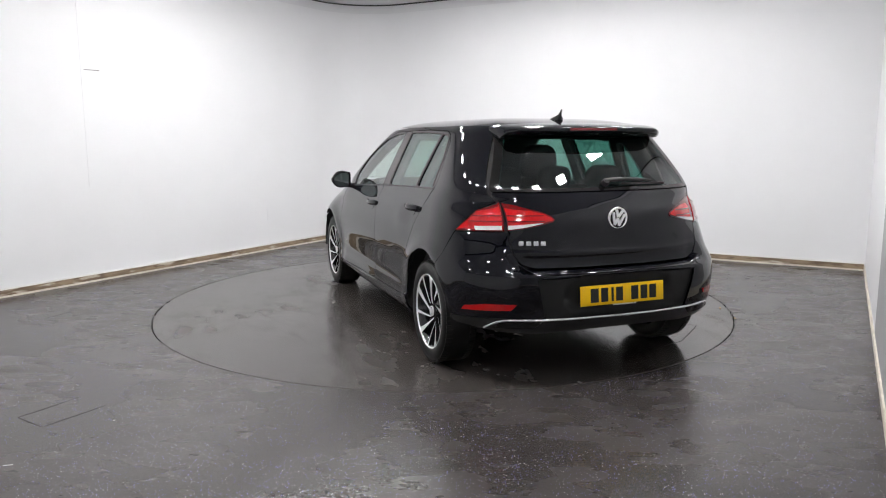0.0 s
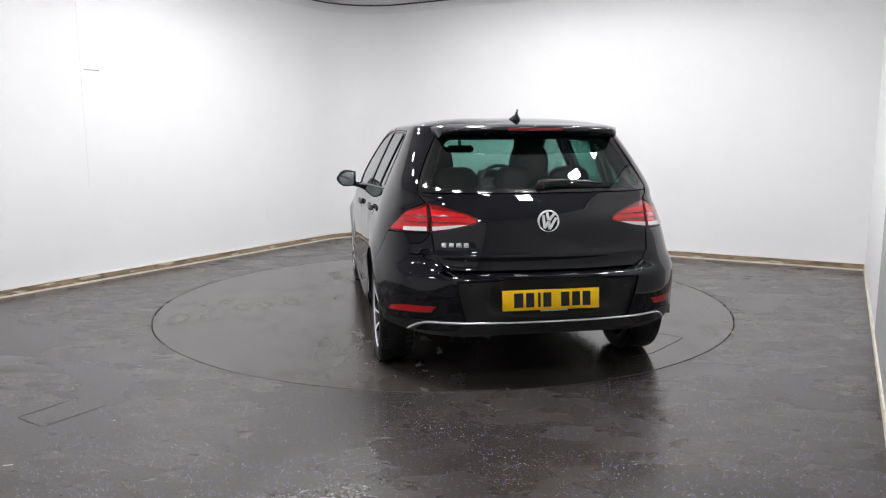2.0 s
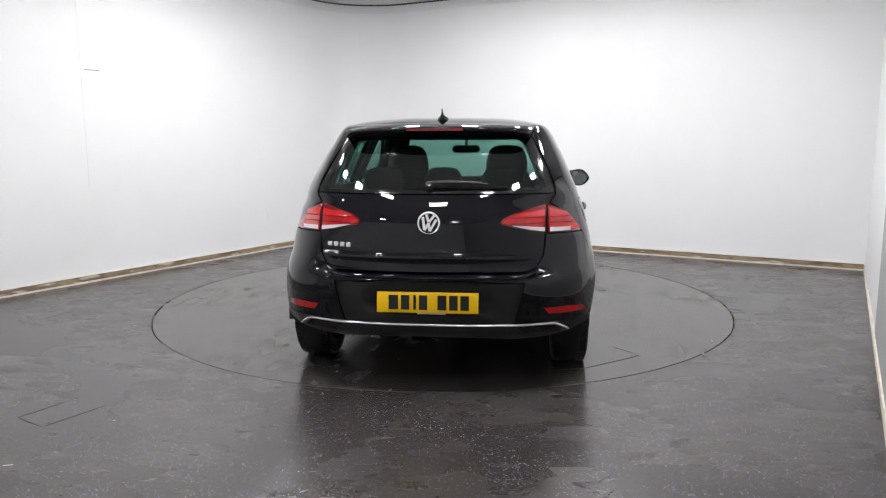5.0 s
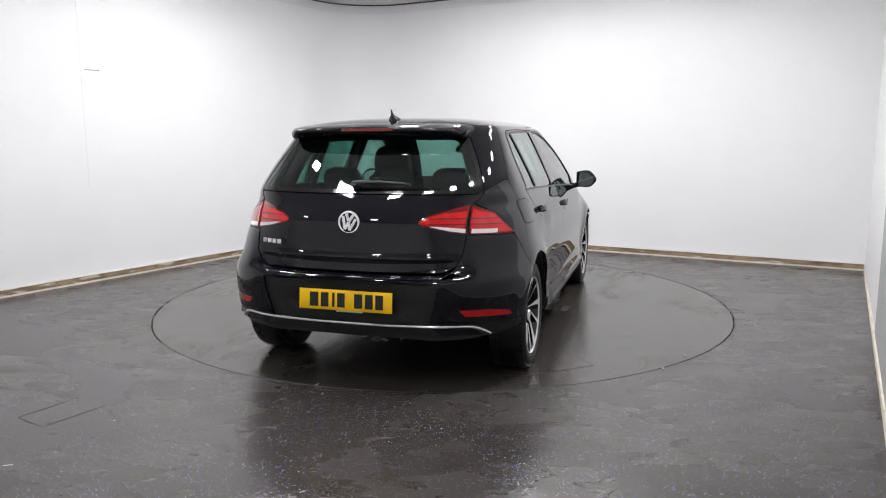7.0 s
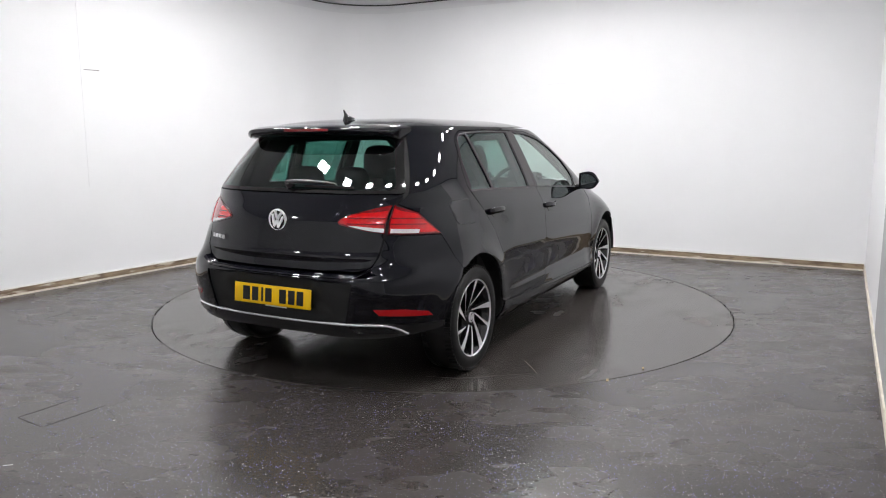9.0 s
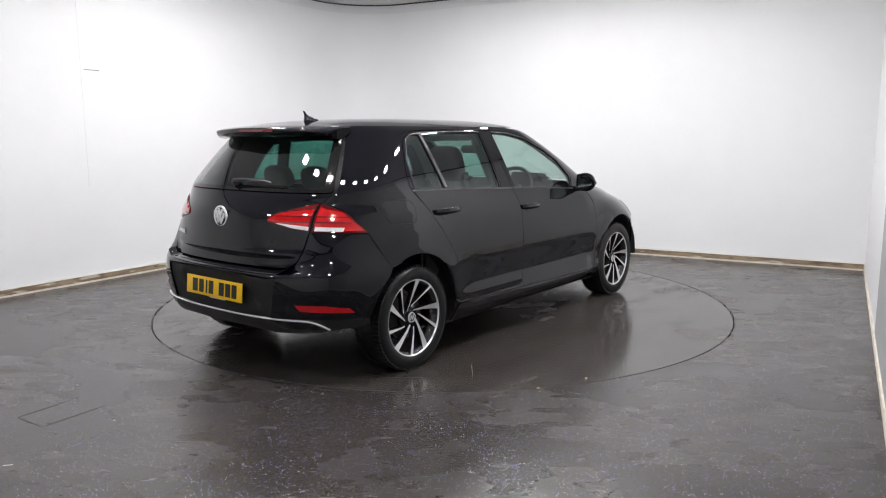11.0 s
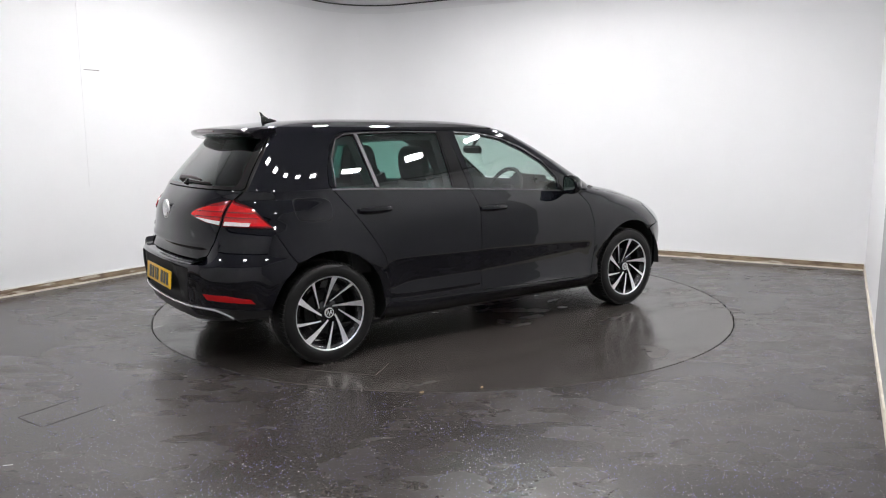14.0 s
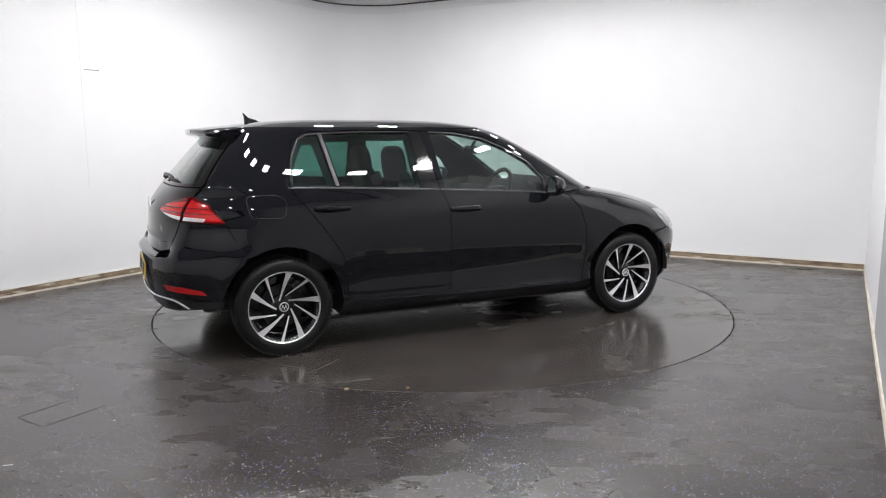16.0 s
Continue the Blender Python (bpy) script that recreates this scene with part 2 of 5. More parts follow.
def ribbon(path, d0, d1, z0, z1):
    """A wall-like solid along a plan path, between two offsets and two heights."""
    bm = bmesh.new()
    a, b = offset_path(path, d0), offset_path(path, d1)
    prism(bm, [tuple(p) for p in a] + [tuple(p) for p in reversed(b)], z0, z1)
    return bm


# walls run clockwise seen from above: left side, curved corner, back, right side, front
LEFT_PATH = [FL] + ARC[:9]
BACK_PATH = ARC[8:] + [BR]
tagged(part("wall_left", ribbon(LEFT_PATH, 0.0, 0.12, 0.0, WALL_H), M_WALL, sharp=20), "white glossy panelled wall, scuffed near its foot", "wall", kind="structure")
tagged(part("wall_back", ribbon(BACK_PATH, 0.0, 0.12, 0.0, WALL_H), M_WALL, sharp=20), "white panelled wall with a rounded corner", "wall", kind="structure")
MID = BR + (FR - BR) * 0.32
tagged(part("wall_right", ribbon([BR, MID], 0.0, 0.12, 0.0, WALL_H), M_WALL, sharp=20), "white flat side wall", "wall", kind="structure")
# the near stretch is greyed so that the doors mirror less light
tagged(part("wall_side", ribbon([MID, FR], 0.0, 0.12, 0.0, WALL_H), M_DARKWALL, sharp=20), "near side wall, greyed to darken the car's reflections", "wall", kind="structure")
# unseen wall added to close the room behind the camera
tagged(part("wall_front", ribbon([FR, FL], 0.0, 0.12, 0.0, WALL_H), M_PALEWALL, sharp=20), "plain pale grey wall, unseen, closing the room", "wall", kind="structure")

PERIMETER = LEFT_PATH + BACK_PATH[1:] + [FR]
ROOM = [tuple(p) for p in PERIMETER]
grown = offset_path(PERIMETER, 0.10)
bm = bmesh.new()
prism(bm, [tuple(p) for p in grown][::-1], WALL_H + 0.115, WALL_H + 0.2)
tagged(part("ceiling", bm, M_CEIL, sharp=20), "pale grey ceiling with lit panels", "ceiling", kind="structure")

TURN_R, GAP = 2.286, 0.010
bm = bmesh.new()
outer = [tuple(p) for p in grown]
ring = [bm.verts.new((TURN_R * math.cos(2 * math.pi * i / 160), TURN_R * math.sin(2 * math.pi * i / 160), 0.0)) for i in range(160)]
rim = [bm.verts.new((x, y, 0.0)) for x, y in outer]
edges = [bm.edges.new((ring[i], ring[(i + 1) % 160])) for i in range(160)] + [bm.edges.new((rim[i], rim[(i + 1) % len(rim)])) for i in range(len(rim))]
bmesh.ops.triangle_fill(bm, edges=edges, use_beauty=True)
for f in list(bm.faces):
    if f.calc_center_median().xy.length < TURN_R * 0.98:
        bm.faces.remove(f)
low = [bm.verts.new((v.co.x, v.co.y, -0.03)) for v in ring]
for i in range(160):
    bm.faces.new((ring[i], ring[(i + 1) % 160], low[(i + 1) % 160], low[i]))
bmesh.ops.recalc_face_normals(bm, faces=bm.faces)
tagged(part("floor", bm, M_FLOOR, smooth=False), "dark brown-grey speckled sheet floor, damp and worn", "floor", kind="structure")
bm = bmesh.new()
lathe(bm, [(0.0, -0.031), (TURN_R + 0.2, -0.031)], 96, "z")
tagged(part("floor_pit", bm, M_GAP, smooth=False), "black pit under the turntable gap", "floor", kind="structure")
tagged(part("cornice", ribbon(PERIMETER, 0.015, 0.12, WALL_H, WALL_H + 0.1), M_CEIL, sharp=20), "grey band above the wall panels", "trim", kind="structure")
# near-black strip whose colour draws the shadow line under the ceiling
tagged(part("ceiling_shadow_strip", ribbon(PERIMETER, 0.0, 0.12, WALL_H + 0.1, WALL_H + 0.115), M_SHADOW_STRIP, sharp=20), "thin dark strip coloured as the shadow line below the ceiling", "trim", kind="structure")
for nm, path, mt in (("baseboard", LEFT_PATH + BACK_PATH[1:-1] + [BR - d_back * 0.01], M_SKIRT),):
    tagged(part(nm, ribbon(path, -0.018, -0.001, 0.0, 0.065), mt, sharp=20), "scuffed bare wooden baseboard with worn paint", "baseboard", kind="structure")
    tagged(part("baseboard_edge", ribbon(path, -0.024, -0.0185, 0.0, 0.016), M_SKIRT_PALE, sharp=20), "pale cream sealing strip along the baseboard foot", "baseboard", kind="structure")
tagged(part("baseboard_cap", ribbon(LEFT_PATH + BACK_PATH[1:-1] + [BR - d_back * 0.01], -0.019, -0.001, 0.0655, 0.077), M_SKIRT_CAP, sharp=20), "pale painted top edge of the baseboard", "baseboard", kind="structure")
tagged(part("baseboard_side", ribbon([BR + (FR - BR).normalized() * 0.03, FR], -0.012, -0.001, 0.0, 0.05), M_SKIRT_PALE, sharp=20), "thin cream-painted baseboard", "baseboard", kind="structure")

# a ring of ceiling lights over the turntable's rim


def ceiling_light():
    base = new("ceiling_light")
    bm = bmesh.new()
    for sx, sy, lx, ly in ((0, 0.105, 0.136, 0.014), (0, -0.105, 0.136, 0.014), (0.061, 0, 0.014, 0.196), (-0.061, 0, 0.014, 0.196)):
        box(bm, (lx, ly, 0.04), (sx, sy, -0.02), 0.003)
    part("frame", bm, M_WHITE, base)
    bm = bmesh.new()
    box(bm, (0.108, 0.196, 0.030), (0, 0, -0.031), 0.006)
    part("diffuser", bm, M_LIGHT, base, "lit white diffuser")
    return tagged(base, "small oblong white ceiling light, switched on", "ceiling light", group="ceiling lights")


lamp = ceiling_light()
RING_R, RING_N, RING_Y = 2.22, 20, -0.62
spots = [(RING_R * math.cos(a), RING_Y + RING_R * math.sin(a), a) for a in (radians(10.0 + 360.0 * k / RING_N) for k in range(RING_N))]
# three unseen lights added outside the ring to brighten the camera end
spots += [(-2.14 + 0.877 * e, -3.96 - 0.481 * e, radians(61.6)) for e in (-1.8, 0.3, 2.2)]
for k, (x, y, a) in enumerate(spots):
    m = Matrix.Translation((x, y, WALL_H + 0.113)) @ Matrix.Rotation(a, 4, "Z")
    if k:
        copy_thing(lamp, m)
    else:
        lamp.matrix_basis = m

# ---- turntable ----
turntable = new("turntable")
tagged(turntable, "round turntable flush with the floor, dark worn damp surface", "turntable")
bm = bmesh.new()
lathe(bm, [(0.0, 0.0), (0.6, 0.0), (1.2, 0.0), (1.8, 0.0), (TURN_R - GAP - 0.003, 0.0), (TURN_R - GAP, -0.003), (TURN_R - GAP, -0.028)], 160, "z")
part("deck", bm, M_DISC, turntable, smooth=False)

# ---- car ----
# car space: x forward from the rear axle, y to the left, z up from the floor


def knots(*pairs):
    """A smooth curve through (z, value) pairs that never overshoots them."""
    xs, ys = np.array(pairs, float).T
    h, d = np.diff(xs), np.diff(ys) / np.diff(xs)
    m = np.zeros(len(xs))
    for i in range(1, len(xs) - 1):
        if d[i - 1] * d[i] > 0:
            w1, w2 = 2 * h[i] + h[i - 1], h[i] + 2 * h[i - 1]
            m[i] = (w1 + w2) / (w1 / d[i - 1] + w2 / d[i])
    m[0], m[-1] = d[0], d[-1]

    def f(x):
        x = np.clip(np.asarray(x, float), xs[0], xs[-1])
        i = np.clip(np.searchsorted(xs, x) - 1, 0, len(xs) - 2)
        t = (x - xs[i]) / h[i]
        return ((1 + 2 * t) * (1 - t) ** 2 * ys[i] + t * (1 - t) ** 2 * h[i] * m[i] + t * t * (3 - 2 * t) * ys[i + 1] + t * t * (t - 1) * h[i] * m[i + 1])
    return f


REAR_X = knots((0.18, -0.60), (0.25, -0.665), (0.31, -0.715), (0.365, -0.738), (0.385, -0.746), (0.46, -0.758), (0.54, -0.769), (0.60, -0.771), (0.614, -0.768), (0.628, -0.760), (0.638, -0.745),
               (0.650, -0.712), (0.70, -0.703), (0.735, -0.710), (0.75, -0.703), (0.86, -0.693), (0.900, -0.687), (0.918, -0.680), (0.935, -0.673), (0.96, -0.657), (0.985, -0.638), (1.01, -0.618), (1.045, -0.588), (1.20, -0.453), (1.345, -0.322), (1.40, -0.274), (1.42, -0.253))
# on the flanks the bumper runs up to the lamps with no ledge
REAR_FLANK = knots((0.18, -0.60), (0.25, -0.665), (0.31, -0.715), (0.365, -0.738), (0.385, -0.746), (0.46, -0.758), (0.54, -0.769), (0.60, -0.765), (0.66, -0.752), (0.75, -0.724), (0.82, -0.704), (0.86, -0.693), (0.900, -0.687), (0.918, -0.680), (0.935, -0.673), (0.96, -0.657), (0.985, -0.638), (1.01, -0.618), (1.045, -0.588), (1.20, -0.453), (1.345, -0.322), (1.40, -0.274), (1.42, -0.253))
HALF = knots((0.18, 0.79), (0.23, 0.835), (0.27, 0.861), (0.305, 0.870), (0.328, 0.869), (0.355, 0.862), (0.40, 0.864), (0.50, 0.875), (0.60, 0.884), (0.64, 0.884), (0.69, 0.880), (0.76, 0.869), (0.84, 0.856), (0.90, 0.846), (0.932, 0.840), (0.965, 0.828), (1.00, 0.815), (1.04, 0.801), (1.20, 0.730), (1.36, 0.651), (1.385, 0.637), (1.40, 0.625), (1.415, 0.607), (1.42, 0.600))
FRONT_X = knots((0.18, 3.34), (0.25, 3.42), (0.35, 3.465), (0.50, 3.485), (0.62, 3.47), (0.70, 3.43), (0.76, 3.36), (0.80, 3.29), (0.85, 3.14), (0.90, 2.94), (0.935, 2.74), (0.97, 2.53), (1.05, 2.36), (1.19, 2.11), (1.31, 1.885), (1.38, 1.73), (1.42, 1.60))
REAR_LEN = knots((0.18, 0.66), (0.60, 0.70), (0.97, 0.70), (1.10, 0.61), (1.42, 0.50))
FRONT_LEN = knots((0.18, 0.80), (0.65, 0.85), (0.85, 1.0), (0.93, 0.9), (1.0, 0.55), (1.42, 0.40))
FRONT_POW = knots((0.18, 2.4), (0.85, 2.4), (0.97, 3.0), (1.42, 3.2))
REAR_POW = knots((0.18, 2.9), (0.60, 2.9), (0.70, 2.6), (0.90, 2.45), (0.98, 2.55), (1.06, 2.95), (1.42, 3.2))
DOOR_TUCK = knots((0.18, 0.015), (0.24, 0.027), (0.27, 0.033), (0.295, 0.029), (0.315, 0.018), (0.33, 0.017), (0.36, 0.021), (0.385, 0.017), (0.415, 0.008), (0.44, 0.004), (0.50, -0.002), (0.56, -0.004), (0.62, -0.003), (0.69, 0.0), (0.76, 0.005), (0.84, 0.011), (0.90, 0.006), (0.935, 0.0), (1.42, 0.0))
ARC_U, SIDE_U = 1.3, 2.1


def smooth01(t):
    t = np.clip(t, 0, 1)
    return t * t * (3 - 2 * t)


def body(u, z, inset=0.0):
    """The outer skin: u runs from the middle of the tail (0) along one side (sign of u: + is the right side) to the middle of the nose."""
    u, z = np.asarray(u, float), np.asarray(z, float)
    s, a = np.where(u >= 0, -1.0, 1.0), np.abs(u)
    total = 2 * ARC_U + SIDE_U
    s, a = np.where(a > total, -s, s), np.where(a > total, 2 * total - a, a)
    xr, w, xf, lr, lf, p = REAR_X(z), HALF(z), FRONT_X(z), REAR_LEN(z), FRONT_LEN(z), REAR_POW(z)
    th = np.clip(a / ARC_U, 0, 1) * math.pi / 2
    y_a = w * np.maximum(np.sin(th), 0) ** (2 / p)
    xk = REAR_FLANK(z)
    x_a = xr + (xk - xr) * smooth01((y_a - 0.50) / 0.18) + lr * (1 - np.maximum(np.cos(th), 0) ** (2 / p))
    f = np.clip((a - ARC_U) / SIDE_U, 0, 1)
    x_b = xk + lr + f * (xf - lf - xk - lr)
    th2 = np.clip((a - ARC_U - SIDE_U) / ARC_U, 0, 1) * math.pi / 2
    x_c = xf - lf * (1 - np.maximum(np.sin(th2), 0) ** (2 / FRONT_POW(z)))
    y_c = w * np.maximum(np.cos(th2), 0) ** (2 / FRONT_POW(z))
    x = np.where(a <= ARC_U, x_a, np.where(a <= ARC_U + SIDE_U, x_b, x_c))
    y = np.where(a <= ARC_U, y_a, np.where(a <= ARC_U + SIDE_U, w, y_c))
    # wheel arch swell
    for cx in (0.0, 2.652):
        r = np.hypot(x - cx, z - 0.31)
        swell = 0.015 * np.exp(-((r - 0.385) / 0.07) ** 2) * smooth01((0.95 - z) / 0.3)
        y = y + np.where(y > 0.5, swell, 0)
    # the bumper's flanks lean outwards towards their foot
    y = y + np.where(y > 0.4, 0.020 * smooth01((-0.02 - x) / 0.3) * smooth01((0.74 - z) / 0.34) * smooth01((z - 0.28) / 0.1), 0)
    # the doors tuck under below their shoulder crease
    y = y + np.where(y > 0.4, smooth01((x - 0.30) / 0.30) * smooth01((2.36 - x) / 0.30) * DOOR_TUCK(z), 0)
    # hip over the rear wheel
    y = y + np.where(y > 0.4, 0.010 * smooth01((0.75 - x) / 0.6) * np.exp(-((z - 0.80) / 0.075) ** 2), 0)
    # number plate recess
    rec = smooth01((0.300 + 0.5 * (0.584 - np.clip(z, 0.46, 0.6)) - y) / 0.045) * smooth01((z - 0.425) / 0.035) * smooth01((0.612 - z) / 0.03)
    x = x + np.where(x < 0, 0.018 * rec, 0)
    if inset:
        x = x + np.where(x < -0.2, inset, np.where(x > 2.9, -inset, 0))
        y = y - np.where(y > inset, inset, 0)
    return np.stack([x, s * y, z + 0 * x], -1)


def find_u(value, z, axis):
    """The u at which the skin has that x (on a side) or that distance y from the middle (on the tail); numbers or arrays."""
    value, z = np.asarray(value, float), np.asarray(z, float)
    lo = np.zeros(np.broadcast(value, z).shape)
    hi = lo + ((2 * ARC_U + SIDE_U) if axis == 0 else ARC_U)
    for _ in range(26):
        mid = (lo + hi) / 2
        got = body(mid, z)
        less = (got[..., 0] if axis == 0 else np.abs(got[..., 1])) < value
        lo, hi = np.where(less, mid, lo), np.where(less, hi, mid)
    return (lo + hi) / 2


def dense(points, step=0.025, closed=True):
    out = []
    k = len(points)
    for i in range(k if closed else k - 1):
        a, b = np.array(points[i], float), np.array(points[(i + 1) % k], float)
        c = max(1, int(np.ceil(np.linalg.norm(b - a) / step)))
        out += [a + (b - a) * j / c for j in range(c)]
    if not closed:
        out.append(np.array(points[-1], float))
    return out


def rounded(points, r, steps=5):
    """The polygon with its corners rounded. A third number at a point is its own radius."""
    k, out = len(points), []
    for i in range(k):
        p, a, b = (np.array(points[j % k][:2], float) for j in (i, i - 1, i + 1))
        rr = points[i][2] if len(points[i]) > 2 else r
        da, db = a - p, b - p
        la, lb = np.linalg.norm(da), np.linalg.norm(db)
        cut = min(rr, la * 0.45, lb * 0.45)
        if cut < 1e-4:
            out.append(tuple(p))
            continue
        s, e = p + da / la * cut, p + db / lb * cut
        for j in range(steps + 1):
            t = j / steps
            out.append(tuple((1 - t) ** 2 * s + 2 * t * (1 - t) * p + t * t * e))
    return out


def side_loop(points, step=0.025):
    """(x, z) on the right side as (u, z)."""
    return side_points(dense(points, step))


def side_points(points):
    x, z = np.array(points, float).T
    return list(zip(find_u(x, z, 0), z))


def tail_points(points):
    y, z = np.array(points, float).T
    return list(zip(np.copysign(find_u(np.abs(y), z, 1), y), z))


def tail_loop(points, step=0.025):
    """(y, z) on the tail, y > 0 to the right, as (u, z)."""
    return tail_points(dense(points, step))


def inside(px, py, loop):
    lx, ly = np.array(loop).T
    hit = np.zeros(len(px), bool)
    j = len(loop) - 1
    for i in range(len(loop)):
        cond = (ly[i] > py) != (ly[j] > py)
        with np.errstate(divide="ignore", invalid="ignore"):
            xx = (lx[j] - lx[i]) * (py - ly[i]) / (ly[j] - ly[i]) + lx[i]
        hit ^= cond & (px < xx)
        j = i
    return hit


from mathutils.geometry import delaunay_2d_cdt


def panel(name, loop, mat, parent, holes=(), lift=0.0, grid=0.03, label="", mirror=False, rim=0.0, depth=0.012):
    """A piece of the skin inside a loop of (u, z), with a turned-in edge so that it has thickness."""
    loops = [loop, *holes]
    pts, edges = [], []
    for lp in loops:
        k = len(pts)
        pts += [tuple(p) for p in lp]
        edges += [(k + i, k + (i + 1) % len(lp)) for i in range(len(lp))]
    us, zs = np.array(loop).T
    gu, gz = np.meshgrid(np.arange(us.min(), us.max(), grid), np.arange(zs.min(), zs.max(), grid))
    gu, gz = gu.ravel() + grid * 0.37, gz.ravel() + grid * 0.41
    ok = inside(gu, gz, loop)
    for h in holes:
        ok &= ~inside(gu, gz, h)
    border = np.array(pts)
    gu, gz = gu[ok], gz[ok]
    if len(gu):
        near = np.min((gu[:, None] - border[None, :, 0]) ** 2 + (gz[:, None] - border[None, :, 1]) ** 2, axis=1) > (grid * 0.45) ** 2
        gu, gz = gu[near], gz[near]
    allpts = [Vector(p) for p in pts] + [Vector(p) for p in zip(gu, gz)]
    vs, es, fs, *_ = delaunay_2d_cdt(allpts, edges, [], 0, 1e-6)
    uv = np.array([tuple(v) for v in vs])
    tri = np.array([f for f in fs if len(f) == 3])
    cen = uv[tri].mean(1)
    ok = inside(cen[:, 0], cen[:, 1], loop)
    for h in holes:
        ok &= ~inside(cen[:, 0], cen[:, 1], h)
    tri = tri[ok]
    e = 2e-3
    co = body(uv[:, 0], uv[:, 1])
    du = body(uv[:, 0] + e, uv[:, 1]) - body(uv[:, 0] - e, uv[:, 1])
    dz = body(uv[:, 0], uv[:, 1] + e) - body(uv[:, 0], uv[:, 1] - e)
    nr = np.cross(du, dz)
    nr /= np.maximum(np.linalg.norm(nr, axis=1), 1e-9)[:, None]
    flip = np.sign(np.sum(nr * np.stack([co[:, 0] - 1.4, co[:, 1], 0.3 * (co[:, 2] - 0.7)], -1), axis=1))
    nr *= np.where(flip == 0, 1, flip)[:, None]
    co = co + nr * lift
    if mirror:
        co, nr = co * [1, -1, 1], nr * [1, -1, 1]
    # wind the triangles outwards
    fn = np.cross(co[tri[:, 1]] - co[tri[:, 0]], co[tri[:, 2]] - co[tri[:, 0]])
    back = np.sum(fn * nr[tri[:, 0]], axis=1) < 0
    tri[back] = tri[back][:, ::-1]
    # turned-in edge
    count = {}
    for a, b, c in tri:
        for k in ((a, b), (b, c), (c, a)):
            count[k] = 1
    open_edges = [k for k in count if (k[1], k[0]) not in count]
    verts, norms, faces = list(map(tuple, co)), list(map(tuple, nr)), [tuple(map(int, t)) for t in tri]
    inner, outer_ = {}, {}
    for a, b in open_edges:
        for v in (a, b):
            if v not in inner:
                outer_[v] = len(verts)
                verts.append(tuple(co[v]))
                norms.append(None)
                inner[v] = len(verts)
                verts.append(tuple(co[v] - nr[v] * depth))
                norms.append(None)
        faces.append((outer_[b], outer_[a], inner[a], inner[b]))
    me = bpy.data.meshes.new(name)
    me.from_pydata(verts, [], faces)
    me.update()
    me.shade_smooth()
    me.normals_split_custom_set_from_vertices([n if n is not None else (0, 0, 0) for n in norms])
    me.materials.append(mat)
    ob = new(name, me)
    ob.parent = parent
    if label:
        tagged(ob, label)
    return ob


car = new("hatchback_car")
tagged(car, "glossy black five-door hatchback car parked on the turntable", "car")
HUB_R, HUB_F, HUB_Z, TYRE = 0.0, 2.652, 0.308, 0.308


def arch(cx, r, lo=0.215):
    pts = []
    a = math.asin((HUB_Z + 0.012 - lo) / r)
    for i in range(33):
        t = -a + (math.pi + 2 * a) * i / 32
        pts.append((cx + r * math.cos(t), HUB_Z + 0.012 + r * math.sin(t)))
    return pts          # from the front foot over the top to the rear foot


BELT = knots((-0.8, 1.048), (0.06, 1.042), (0.76, 1.016), (1.12, 1.000), (1.92, 0.953), (2.2, 0.925))
G = 0.004


def belt(x):
    return float(BELT(x))


# side glass outlines (x, z)
REAR_GLASS = [(0.395, belt(0.4) + 0.006), (0.945, belt(0.95) + 0.006), (0.925, 1.376), (0.60, 1.376), (0.328, 1.366)]
QUARTER_GLASS = [(0.075, belt(0.1) + 0.006, 0.03), (0.355, belt(0.34) + 0.006), (0.288, 1.362), (0.215, 1.357, 0.03), (0.150, 1.330, 0.03), (0.092, 1.23, 0.05)]
FRONT_GLASS = [(1.125, belt(1.13) + 0.006), (1.885, belt(1.9) + 0.006, 0.02), (1.905, 1.045, 0.02), (1.80, 1.165), (1.66, 1.250), (1.47, 1.328), (1.27, 1.365), (1.075, 1.374)]



def both(name, loop, mat, holes=(), parent=None, **kw):
    """The same panel on both sides; returns (right, left)."""
    r = panel(name, loop, mat, parent[0] if parent else car, holes, **kw)
    l = panel(name, loop, mat, parent[1] if parent else car, holes, mirror=True, **kw)
    return r, l


ROOF_Z = 1.415
# outlines of the outer side panels (x, z), with thin gaps between them
DOOR_CUT_R = [(0.070, 1.036), (0.175, 0.905), (0.311, 0.716), (0.372, 0.62), (0.400, 0.50), (0.405, 0.335)]
rear_door_out = [(0.405 + G, 0.330), (1.134, 0.318), (1.136, 0.86), (1.118, 0.93), (1.085, belt(1.08)), (1.005, 1.388), (0.60, 1.392), (0.24, 1.384), (0.165, 1.36), (0.118, 1.315), (0.058, 1.15), (0.048, 1.07)] + [(x + G, z) for x, z in DOOR_CUT_R[:-1]]
front_door_out = [(1.134 + G, 0.318), (2.20, 0.300), (2.245, 0.50), (2.235, 0.70), (2.195, 0.83), (2.10, 0.925), (1.985, 0.965), (1.92, 1.06), (1.80, 1.190), (1.66, 1.272), (1.47, 1.348), (1.27, 1.383), (1.012, 1.388), (1.085 + G, belt(1.08)), (1.118 + G, 0.93), (1.136 + G, 0.86)]
R_REAR, R_FRONT = 0.372, 0.372
arch_r, arch_f = arch(HUB_R, R_REAR), arch(HUB_F, R_FRONT)
sill_out = [(arch_r[0][0], 0.215), (arch_f[-1][0], 0.215)] + [p for p in arch_f[::-1] if p[1] < 0.30 and p[0] < HUB_F][1:] + [(2.20, 0.300 - G), (0.405, 0.330 - G)] + [p for p in arch_r[::-1] if p[1] < 0.32 and p[0] > 0][::1]


